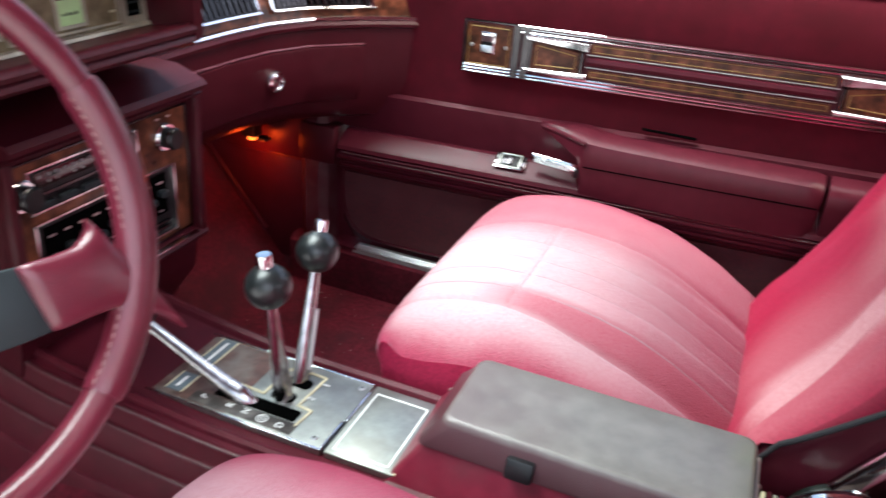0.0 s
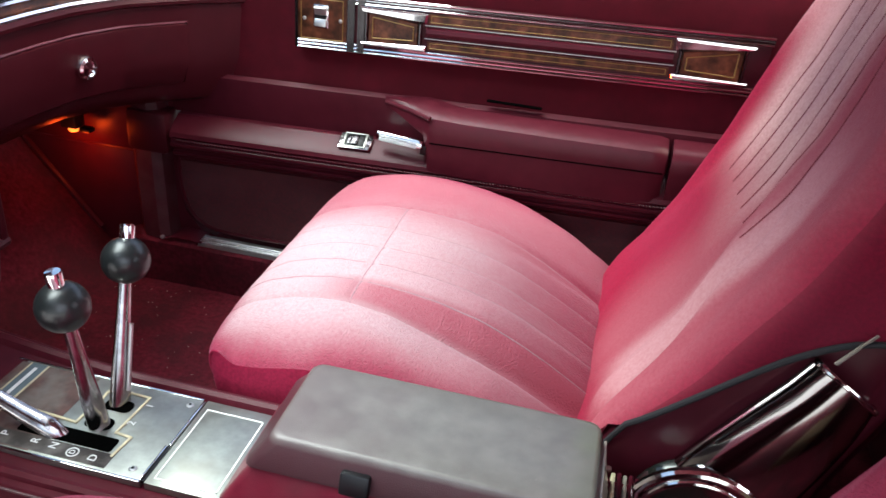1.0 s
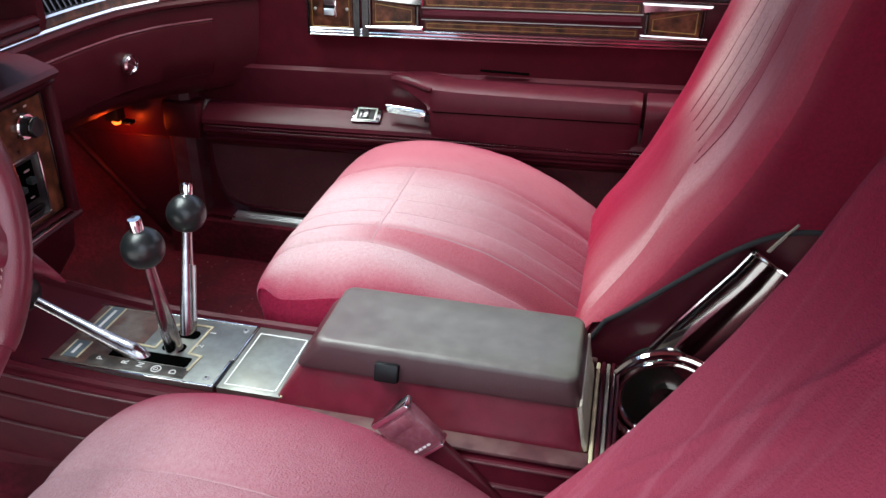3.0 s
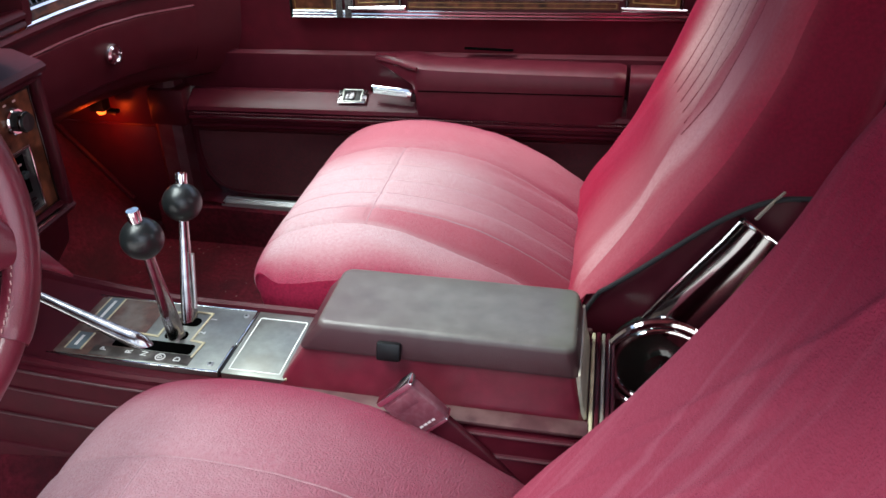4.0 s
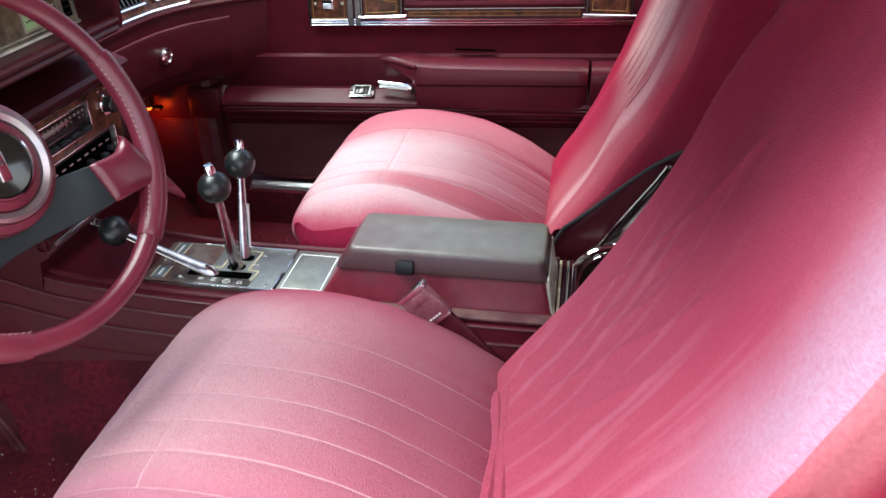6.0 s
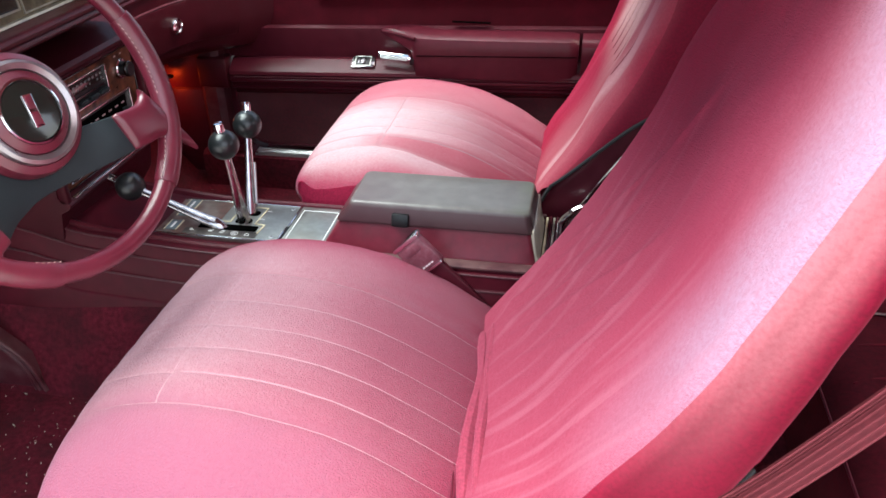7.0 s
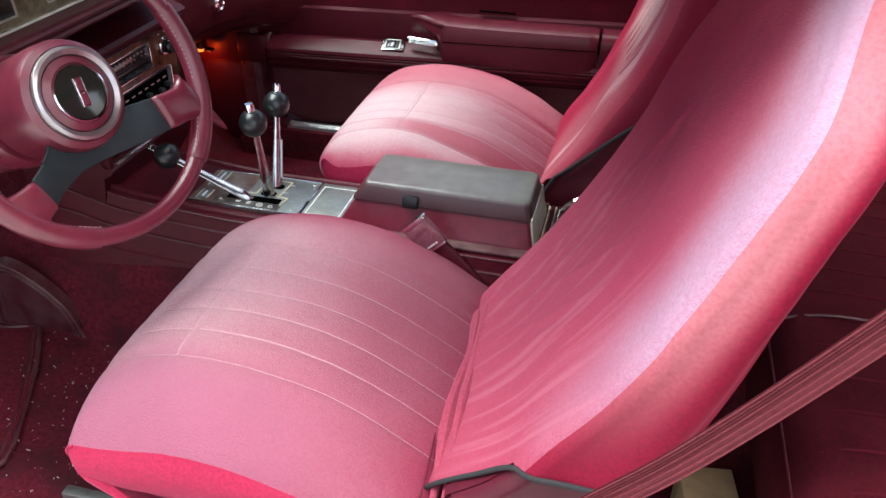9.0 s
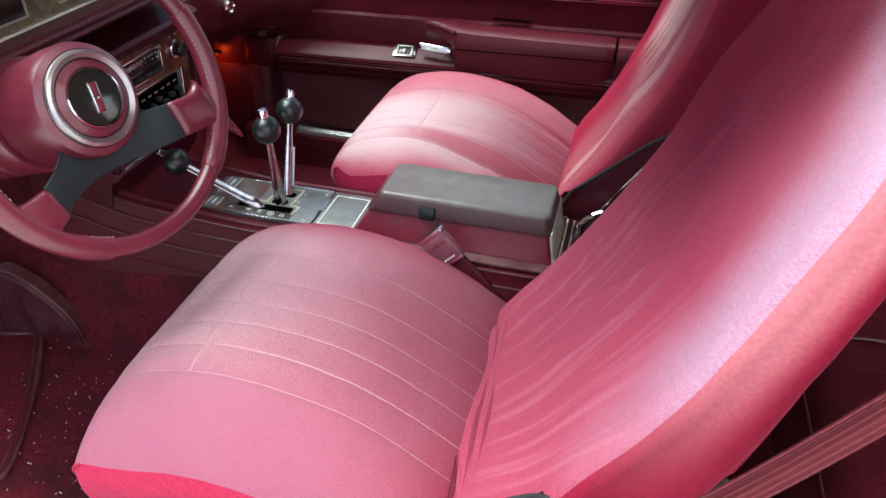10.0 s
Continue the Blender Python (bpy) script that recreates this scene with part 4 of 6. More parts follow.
            if mid < ns + na * shape["split"][0]:
                side_faces.append((len(kept), -1))
            elif mid > cols - 1 - ns - na * shape["split"][1]:
                side_faces.append((len(kept), 1))
            kept.append(q)
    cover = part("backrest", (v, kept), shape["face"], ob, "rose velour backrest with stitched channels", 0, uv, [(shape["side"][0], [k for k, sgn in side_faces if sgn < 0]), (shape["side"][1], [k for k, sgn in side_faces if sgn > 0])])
    for s in shape["ribs"]:
        cord = []
        for row, z in zip(rows, levels):
            if 0.47 < z < 0.82:
                wl, wh = glide(z, shape["low_half"]), glide(z, shape["high_half"])
                y = y0 - wl + (s + 0.10 * ((z - 0.2) / 0.78 - 0.5) + 1) / 2 * (wl + wh)
                mid = row[ns + na:ns + na + nf]
                cord.append((float(np.interp(y, [p[1] for p in mid], [p[0] for p in mid])) - 0.0003, y, z))
        part("seam", tube(cord[::2], 0.0009, 6), RIB_SEAM, cover)
    for sgn in (-1, 1):
        wide = [c for c in range(cols) if flank(c) == sgn or (sgn < 0 and c in tucked)]
        bare = [[(row[c][0] + 0.004, row[c][1] - (sgn * 0.010 if flank(c) else 0.0), row[c][2]) for c in wide] for row in rows[:84]]
        bv, bf = sheet(bare)
        heights = [hem_height(wide[k % len(wide)], rows[k // len(wide)][wide[k % len(wide)]]) for k in range(len(bv))]
        part("vinyl_side", (bv, [q for q in bf if min(bv[k][0] for k in q) > hems[sgn][0][0] + 0.004 and all(bv[k][2] < heights[k] + 0.012 for k in q)]), VINYL, ob, "bare burgundy vinyl below the cover")
        hem = np.array([(ends[c][0] - (0.0 if flank(c) else 0.002), ends[c][1] + (sgn * 0.002 if flank(c) else 0.0), ends[c][2]) for c in wide if c in ends])
        line = [np.convolve(np.pad(hem[:, k], 3, mode="edge"), np.ones(7) / 7, mode="valid") for k in range(3)]
        part("cover_hem", tube([tuple(float(c) for c in p) for p in zip(*line)], 0.0032, 8), RUBBER, ob, "black elastic hem of the seat cover")
    part("back_panel", sheet([[tuple(np.array(row[0]) * (1 - t) + np.array(row[-1]) * t + np.array((0.02 * math.sin(math.pi * t), 0, 0))) for t in np.linspace(0, 1, 9)] for row in rows]), VINYL, ob)
    return ob


PASSENGER_HEM = [(0.218, 0.19), (0.232, 0.282), (0.246, 0.312), (0.275, 0.331), (0.316, 0.372), (0.357, 0.417), (0.395, 0.449), (0.435, 0.476), (0.475, 0.483), (0.56, 0.47)]
INNER_HEM = [(0.235, 0.18), (0.250, 0.215), (0.272, 0.250), (0.306, 0.300), (0.352, 0.358), (0.398, 0.410), (0.44, 0.455), (0.49, 0.475), (0.56, 0.47)]
OUTER_HEM = [(0.262, 0.19), (0.270, 0.255), (0.279, 0.294), (0.300, 0.312), (0.323, 0.330), (0.357, 0.344), (0.410, 0.351), (0.482, 0.358), (0.525, 0.390), (0.57, 0.415)]
# crests are (height, place) pairs, halves (height, half width), thick (height, depth of the flank)
DRIVER = dict(
    low=((0.19, 0.225), (0.24, 0.252), (0.28, 0.300), (0.318, 0.337), (0.38, 0.371), (0.45, 0.420), (0.523, 0.459), (0.594, 0.489), (0.664, 0.518), (0.72, 0.538), (0.788, 0.559), (0.84, 0.576), (0.99, 0.625)),
    high=((0.19, 0.198), (0.224, 0.220), (0.288, 0.264), (0.36, 0.315), (0.437, 0.362), (0.508, 0.400), (0.56, 0.427), (0.61, 0.446), (0.665, 0.464), (0.725, 0.489), (0.80, 0.525), (0.99, 0.60)),
    low_half=((0.19, 0.245), (0.30, 0.262), (0.74, 0.262), (0.785, 0.250), (0.815, 0.208), (0.845, 0.176), (0.99, 0.150)),
    high_half=((0.19, 0.235), (0.28, 0.248), (0.62, 0.248), (0.70, 0.232), (0.78, 0.200), (0.85, 0.165), (0.99, 0.150)),
    low_thick=((0.19, 0.20), (0.37, 0.155), (0.44, 0.130), (0.54, 0.106), (0.63, 0.096), (0.70, 0.086), (0.99, 0.07)),
    high_thick=((0.19, 0.19), (0.44, 0.13), (0.63, 0.10), (0.99, 0.07)),
    low_round=((0.19, 0.030, 0.030), (0.99, 0.030, 0.030)), high_round=((0.19, 0.034, 0.034), (0.99, 0.034, 0.034)), hollow=0.004, tuck=0.318, ribs=(), rib_depth=0.0, split=(0.45, 0.45), face=BACK, side=(SIDE, SHADED_SIDE),
    folds=((0.46, -1.9, -0.0030, 0.024, 0.25, 0.58), (0.60, -1.6, -0.0028, 0.020, 0.24, 0.54), (0.26, -2.2, -0.0026, 0.024, 0.25, 0.52), (0.78, -1.2, -0.0030, 0.020, 0.23, 0.48), (0.70, -1.7, 0.0016, 0.020, 0.24, 0.52), (0.40, -2.3, 0.0015, 0.022, 0.25, 0.50), (0.86, -2.2, 0.0020, 0.022, 0.26, 0.60), (0.06, -1.8, -0.0020, 0.034, 0.26, 0.48), (0.95, -1.7, -0.0030, 0.018, 0.32, 0.72), (0.55, -0.6, -0.0020, 0.036, 0.36, 0.70)))
PASSENGER = dict(
    low=((0.19, 0.252), (0.25, 0.266), (0.29, 0.276), (0.34, 0.303), (0.39, 0.332), (0.448, 0.357), (0.505, 0.392), (0.555, 0.414), (0.607, 0.437), (0.68, 0.455), (0.80, 0.492), (0.99, 0.55)),
    high=((0.19, 0.252), (0.245, 0.272), (0.325, 0.308), (0.40, 0.343), (0.465, 0.371), (0.525, 0.394), (0.61, 0.422), (0.66, 0.440), (0.80, 0.486), (0.99, 0.55)),
    low_half=((0.19, 0.245), (0.30, 0.262), (0.62, 0.262), (0.74, 0.235), (0.84, 0.18), (0.99, 0.15)),
    high_half=((0.19, 0.240), (0.30, 0.255), (0.62, 0.255), (0.74, 0.235), (0.84, 0.18), (0.99, 0.15)),
    low_thick=((0.19, 0.28), (0.30, 0.245), (0.45, 0.19), (0.60, 0.14), (0.99, 0.08)),
    high_thick=((0.19, 0.20), (0.44, 0.14), (0.63, 0.11), (0.99, 0.07)),
    low_round=((0.19, 0.020, 0.020), (0.30, 0.026, 0.030), (0.38, 0.044, 0.044), (0.50, 0.052, 0.052), (0.80, 0.052, 0.050), (0.99, 0.05, 0.04)), high_round=((0.19, 0.040, 0.040), (0.99, 0.040, 0.040)), hollow=0.026, ribs=(-0.30, -0.14, 0.02, 0.18, 0.34, 0.50), rib_depth=0.0034, split=(0.40, 0.45), face=BACK_PALE, side=(SHADED_SIDE, SHADED_SIDE),
    folds=((-0.95, 1.60, -0.012, 0.075, 0.22, 0.56), (-0.83, 1.60, 0.016, 0.045, 0.23, 0.54), (-0.66, 1.65, -0.007, 0.070, 0.24, 0.60), (0.86, -0.5, 0.006, 0.10, 0.26, 0.60)))
seat(0.0, -0.375, "worn rose-pink velour driver bucket seat", DRIVER, 1, 0.2, INNER_HEM, OUTER_HEM, 0.016, 0.066)
passenger = seat(0.040, 0.365, "worn rose-pink velour passenger bucket seat", PASSENGER, -1, 1.0, PASSENGER_HEM, OUTER_HEM, 0.034, 0.012)

# chrome hinge of the passenger backrest, beside the console
HINGE = ((0.358, 0.298, 0.060), (0.384, 0.340, 0.056), (0.412, 0.382, 0.050), (0.436, 0.418, 0.043), (0.452, 0.446, 0.037))
rows = []
for x, z, w in HINGE:
    cx, cz = x + 0.83 * w, z - 0.56 * w
    rows.append([(cx - 0.83 * w * math.cos(t), 0.108 - 0.030 * math.sin(t) ** 0.7, cz + 0.56 * w * math.cos(t) + 0.010 * math.sin(t)) for t in np.linspace(0, math.pi, 21)])
part("hinge_cover", sheet([smooth_line(r, 30) for r in zip(*rows)]), DARK_CHROME, passenger, "dark reflecting chrome seat hinge cover", 60)
part("hinge_lip", tube(rows[-1], [0.0022 + 0.0016 * math.cos(t) ** 2 for t in np.linspace(0, math.pi, 21)], 8), CHROME, passenger, "bright lip of the hinge cover")
part("hinge_lip", tube([r[1] for r in rows], 0.0022, 8), CHROME, passenger)
part("release_tongue", tube([(0.466, 0.094, 0.452), (0.480, 0.094, 0.474), (0.490, 0.094, 0.488)], [0.0040, 0.0034, 0.0026], 8, flat=0.4), GREY_TRIM, passenger)
part("release_button", lathe([(0.0, 0.010), (0.010, 0.008), (0.013, 0.0), (0.011, -0.010)], pose(0.487, 0.150, 0.275, 90), 16), RED_PLASTIC, passenger, "bright red release button")
ringc = (0.388, 0.085, 0.238)
for r, w in ((0.070, 0.0062), (0.058, 0.0040)):
    part("hinge_ring", tube([(ringc[0] + r * math.cos(t), ringc[1] - 0.004, ringc[2] + r * math.sin(t)) for t in np.linspace(0, 2 * math.pi, 49)[:-1]], w, 10, True), CHROME, passenger, "chrome trim ring round the hinge")
part("hinge_disc", lathe([(0.0, -0.002), (0.020, 0.006), (0.036, 0.002), (0.056, 0.004), (0.066, -0.02)], pose(ringc[0], ringc[1] + 0.002, ringc[2], 90)), GLASS_DARK, passenger, "black glossy hinge disc")

# ---- centre console ----
console = thing("center_console", "burgundy moulded console with three chrome shift levers", "console", (-0.1, 0, 0.0))
side = [(0.078, 0.268), (0.084, 0.270), (0.088, 0.267), (0.089, 0.262), (0.096, 0.262), (0.100, 0.258), (0.103, 0.238), (0.1048, 0.2368), (0.1062, 0.2340), (0.111, 0.205), (0.1128, 0.2038), (0.1142, 0.2010), (0.121, 0.165), (0.1228, 0.1638), (0.1242, 0.1610), (0.135, 0.05)]
prof = [(-y, z) for y, z in side[::-1]] + [(-0.074, 0.262), (0.074, 0.262)] + side
part("console_body", profile_x(prof, -0.64, 0.325, lambda x, y, z: (float(x), y * (1 + 0.06 * ease(-0.25, -0.6, x)), z + 0.028 * ease(-0.22, -0.60, x) * min(1, z / 0.23) + 0.03 * ease(-0.45, -0.62, x) * (z / 0.27)), 24), CONSOLE, console, "burgundy ribbed console body", 30)
# paler vinyl on the ribs stands in for their highlight lines
for y, z in ((-0.1066, 0.2362), (-0.1146, 0.2032), (-0.1006, 0.2612)):
    part("highlight_rib", tube([(float(x), y * (1 + 0.06 * ease(-0.25, -0.6, x)), z + 0.028 * ease(-0.22, -0.60, x) * min(1, z / 0.23) + 0.03 * ease(-0.45, -0.62, x) * (z / 0.27)) for x in np.linspace(-0.62, 0.32, 40)], 0.0016, 8), SCUFFED, console, "moulding rib with its highlight in a paler vinyl")
PLATE_Z = 0.270
main = part("shift_plate", box((-0.387, -0.062, 0.262), (-0.139, 0.066, PLATE_Z), 0.001), STEEL, console, "worn silver shift plate with burl print")
part("burl_print", box((-0.382, -0.058, PLATE_Z), (-0.262, 0.062, PLATE_Z + 0.0005), 0.0), WORN_BURL, main, "worn burl wood print")
for y in (-0.0615, 0.0655):
    part("plate_border", box((-0.387, y - 0.0012, PLATE_Z), (-0.139, y + 0.0012, PLATE_Z + 0.0012), 0.0003), CHROME, main)
part("plate_border", box((-0.3882, -0.062, PLATE_Z), (-0.3858, 0.066, PLATE_Z + 0.0012), 0.0003), CHROME, main)
for x, y in ((-0.374, -0.048), (-0.372, 0.056), (-0.154, -0.048), (-0.149, 0.054)):
    screw = part("plate_screw", lathe([(0.0, 0.0014), (0.0032, 0.001), (0.0042, 0.0)], pose(x, y, PLATE_Z), 14), ALU, main)
    part("screw_head", lathe([(0.0, 0.0018), (0.0018, 0.0016)], pose(x, y, PLATE_Z), 8), BLACK, screw)


def slot_ring(x0, x1, y0, y1, r):
    return ring(x0, x1, y0, y1, PLATE_Z + 0.0008, r)


def ring(x0, x1, y0, y1, z, r=0.008, n=4):
    pts = []
    for cx, cy, a0 in ((x1 - r, y1 - r, 0), (x0 + r, y1 - r, 90), (x0 + r, y0 + r, 180), (x1 - r, y0 + r, 270)):
        for k in range(n + 1):
            a = radians(a0 + 90 * k / n)
            pts.append((cx + r * math.cos(a), cy + r * math.sin(a), z))
    return pts


for x0, x1, y0, y1, r in ((-0.292, -0.187, -0.036, -0.017, 0.003), (-0.236, -0.206, -0.010, 0.008, 0.007), (-0.233, -0.202, 0.020, 0.038, 0.007)):
    v = slot_ring(x0, x1, y0, y1, r) + [(x, y, PLATE_Z - 0.02) for x, y, z in slot_ring(x0, x1, y0, y1, r)]
    n = len(v) // 2
    part("slot", (v, [(k, (k + 1) % n, (k + 1) % n + n, k + n) for k in range(n)] + [tuple(range(n))]), HOLE, main, "black slot in the shift plate")
gate = [(-0.305, -0.004), (-0.243, -0.008), (-0.243, 0.010), (-0.240, 0.032), (-0.241, 0.045), (-0.223, 0.051), (-0.194, 0.050), (-0.197, -0.009), (-0.179, -0.011), (-0.182, -0.040)]
for a, b in zip(gate, gate[1:]):
    d = Vector((b[0] - a[0], b[1] - a[1], 0))
    mid = Vector(((a[0] + b[0]) / 2, (a[1] + b[1]) / 2, PLATE_Z + 0.0009))
    part("gate_line", box(mid - Vector((d.length / 2 + 0.0012, 0.0016, 0.0008)), mid + Vector((d.length / 2 + 0.0012, 0.0016, 0.0008)), 0.0006, 1, m=pose(0, 0, 0, 0, 0, math.degrees(math.atan2(d.y, d.x)))), CREAM, main, "aged cream gate outline")
rear = part("lid_plate", box((-0.1345, -0.062, 0.262), (-0.054, 0.066, PLATE_Z + 0.001), 0.001), STEEL, console, "worn silver ashtray lid with a white border")
for x0, x1, y0, y1 in ((-0.127, -0.063, 0.0510, 0.0524), (-0.127, -0.063, -0.0544, -0.0530), (-0.128, -0.1266, -0.0544, 0.0524), (-0.0644, -0.063, -0.0544, 0.0524)):
    part("white_line", box((x0, y0, PLATE_Z + 0.001), (x1, y1, PLATE_Z + 0.0016), 0.0), WHITE, rear)
part("lid_groove", box((-0.1388, -0.060, PLATE_Z - 0.002), (-0.1350, 0.064, PLATE_Z + 0.0004), 0.0), BLACK, rear)
part("ashtray_lip", box((-0.1372, -0.010, PLATE_Z), (-0.1350, 0.062, PLATE_Z + 0.003), 0.0006), CHROME, rear)
part("ashtray_lip", box((-0.1400, -0.060, PLATE_Z), (-0.1380, -0.012, PLATE_Z + 0.003), 0.0006), CHROME, rear)
part("lid_edge", box((-0.0545, -0.062, PLATE_Z), (-0.0515, 0.066, PLATE_Z + 0.003), 0.0006), CREAM, rear)


def letters(word, x, y, size, parent, material=WHITE, z=PLATE_Z + 0.0012):
    """A word on the plate, read from the driver's place: along y, its top to the front."""
    curve = bpy.data.curves.new("letter", "FONT")
    curve.body, curve.size, curve.extrude, curve.align_x, curve.align_y = word, size, 0.0002, "CENTER", "CENTER"
    holder = new("letter", curve)
    me = bpy.data.meshes.new_from_object(holder.evaluated_get(bpy.context.evaluated_depsgraph_get()))
    bpy.data.objects.remove(holder)
    me.transform(pose(x, y, z, 0, 0, 90))
    me.materials.append(material)
    ob = new("gear_letter", me)
    ob.parent = parent
    return ob


part("letter_strip", box((-0.312, -0.0565, PLATE_Z), (-0.180, -0.0375, PLATE_Z + 0.0006), 0.0), STRIP, main, "dark worn strip under the gear letters")
for word, x, y in (("P", -0.297, -0.044), ("R", -0.263, -0.044), ("N", -0.242, -0.0445), ("D", -0.197, -0.048), ("2", -0.190, 0.008), ("1", -0.187, 0.038)):
    letters(word, x, y, 0.012, main)
letters("D", -0.220, -0.047, 0.008, main)
part("gear_ring", tube([(-0.220 + 0.0058 * math.cos(t), -0.047 + 0.0058 * math.sin(t), PLATE_Z + 0.001) for t in np.linspace(0, 2 * math.pi, 25)[:-1]], 0.0007, 6, True), WHITE, main)
for y0, y1 in ((0.000, 0.062), (-0.050, -0.016)):
    label_ob = part("name_label", box((-0.346, y0, PLATE_Z + 0.0004), (-0.326, y1, PLATE_Z + 0.0012), 0.0), TEAL, main, "pale blue label strip")
    for x in (-0.3465, -0.3255):
        part("label_edge", box((x - 0.001, y0, PLATE_Z + 0.0004), (x + 0.001, y1, PLATE_Z + 0.0016), 0.0), CREAM, label_ob)
    part("word_bar", box((-0.3385, y0 + 0.007, PLATE_Z + 0.0012), (-0.3345, y1 - 0.007, PLATE_Z + 0.0016), 0.0), WHITE, label_ob)


def lever(base, ball, r=0.0250, way_in=(), thread=False):
    """A flat chrome bar that narrows upwards to a ball with a button. way_in: points between the slot and the bar."""
    b, c = Vector(base), Vector(ball)
    low = Vector(way_in[-1]) if way_in else b
    way = (c - low).normalized()
    line = [tuple(b)] + [tuple(p) for p in way_in] if way_in else [tuple(b - way * 0.012)]
    line += [tuple(low + (c - low) * t) for t in (0.25, 0.5, 0.75, 0.98)]
    pts = smooth_line(line, 28)
    rod = part("shift_lever", tube(pts, [0.0112 - 0.0046 * ease(0.0, 0.85, k / 27) for k in range(28)], 16, flat=0.60), LEVER, console, "chrome shift lever")
    m = Matrix.Translation(c) @ way.to_track_quat("Z", "Y").to_matrix().to_4x4()
    knob = part("shift_knob", lathe([(r * math.sin(a), -r * math.cos(a)) for a in np.linspace(0, math.pi, 25)], m, 36), BALL, rod, "black ball shift knob")
    part("knob_button", lathe([(0.0078, r - 0.004), (0.0080, r + 0.011), (0.0072, r + 0.0135), (0.0, r + 0.0138)], m, 20), CHROME, rod, "chrome button on the knob")
    if thread:
        at = Matrix.Translation(low + way * 0.020 + Vector((0.0105, -0.002, 0))) @ way.to_track_quat("Z", "Y").to_matrix().to_4x4()
        part("adjuster", lathe([(0.0020 + 0.0007 * (k % 2), 0.0022 * k) for k in range(34)], at, 10), ALU, rod, "threaded adjuster beside the lever")
    return rod


lever((-0.217, -0.006, 0.268), (-0.2293, -0.016, 0.420))
lever((-0.219, 0.032, 0.268), (-0.2305, 0.088, 0.4145), thread=True)
lever((-0.246, -0.029, 0.262), (-0.412, -0.019, 0.332), way_in=((-0.258, -0.029, 0.276), (-0.280, -0.028, 0.284)))
# worn flange round the foot of the bin
for y0, y1 in ((-0.094, -0.070), (0.099, 0.106)):
    part("bin_flange", box((-0.058, y0, 0.2665), (0.300, y1, 0.2715), 0.002), DUSTY, console, "dusty worn flange round the bin")


# armrest box on the console
def stack(rings, top=True, bottom=False):
    v, f = sheet(rings, wrap=True)
    n = len(rings[0])
    if top:
        f.append(tuple(range(len(v) - n, len(v))))
    if bottom:
        f.append(tuple(range(n))[::-1])
    return v, f


bin_ob = part("storage_bin", stack([ring(-0.064, 0.296, -0.066, 0.096, 0.262), ring(-0.060, 0.293, -0.062, 0.092, 0.270), ring(-0.032, 0.283, -0.050, 0.080, 0.3125)]), BIN, console, "burgundy storage bin")
lid = part("armrest_lid", stack([ring(-0.036, 0.286, -0.053, 0.083, 0.3145, 0.010), ring(-0.035, 0.2865, -0.0535, 0.0835, 0.318, 0.011), ring(-0.018, 0.281, -0.0455, 0.0765, 0.3385, 0.013), ring(-0.0150, 0.2795, -0.0440, 0.0750, 0.3450, 0.012), ring(-0.0130, 0.2780, -0.0425, 0.0735, 0.3474, 0.012), ring(-0.0090, 0.2745, -0.0390, 0.0700, 0.3486, 0.013), ring(0.03, 0.24, -0.010, 0.042, 0.3490, 0.018)], True, True), LID, console, "worn faded armrest lid, some sky reflection in its colour", 60)
part("latch", box((0.058, -0.058, 0.312), (0.086, -0.043, 0.334), 0.003, m=pose(0, 0, 0, -18)), BLACK, lid, "black push latch")
part("rear_face", stack([ring(0.2845, 0.2985, -0.060, 0.090, 0.264, 0.003), ring(0.2800, 0.2865, -0.046, 0.076, 0.3115, 0.003)]), GREY_TRIM, bin_ob, "beige faded rear face")
for k, (x, mat) in enumerate(((0.3000, CREAM), (0.3060, VINYL), (0.3120, GREY_TRIM), (0.3180, VINYL), (0.3235, VINYL))):
    part("rear_strip", box((x, -0.088, 0.200), (x + 0.0045, 0.098, 0.270 + 0.002 * (k % 2)), 0.0015), mat, console, "tan ribbed rear trim")
part("hinge_strip", box((0.2885, -0.056, 0.262), (0.2915, 0.082, 0.322), 0.001, m=pose(0, 0, 0, 0, -8)), GREY_TRIM, console)

# seat belt buckle beside the console
buckle = thing("seat_belt_buckle", "burgundy plastic seat belt buckle beside the console", "seat belt", (0.15, -0.11, 0.1))
bx, bz = Vector((0.70, 0.0, -0.714)), Vector((0.714, 0.0, 0.70))


def buckle_block(a0, a1, w0, w1, thick, bevel=0.004):
    """A block along the buckle: a along its length from its lip, w across."""
    m = Matrix(((bx.x, bz.x, 0, 0.076), (0, 0, -1, -0.110), (bx.z, bz.z, 0, 0.301), (0, 0, 0, 1)))
    bm = box((a0, w0, -thick), (a1, w1, thick), bevel)
    bmesh.ops.transform(bm, matrix=m, verts=bm.verts)
    return bm


part("body", buckle_block(0.002, 0.058, 0.0, 0.050, 0.009, 0.005), BUCKLE, buckle)
part("metal_lip", buckle_block(-0.0035, 0.0035, -0.001, 0.051, 0.0095, 0.0015), CHROME, buckle, "bright metal mouth of the buckle")
part("release_button", buckle_block(0.006, 0.022, 0.008, 0.042, 0.0105, 0.003), BUCKLE, buckle)
for k in range(5):
    part("mark", buckle_block(0.0475, 0.0500, 0.010 + 0.006 * k, 0.0142 + 0.006 * k, 0.0094, 0.0), WHITE, buckle)
part("band", buckle_block(0.055, 0.059, 0.001, 0.049, 0.0096, 0.001), CHROME, buckle)
part("sleeve", buckle_block(0.054, 0.20, 0.006, 0.046, 0.006, 0.004), VINYL, buckle)
part("webbing", buckle_block(0.18, 0.34, 0.008, 0.044, 0.003, 0.002), WEB, buckle)

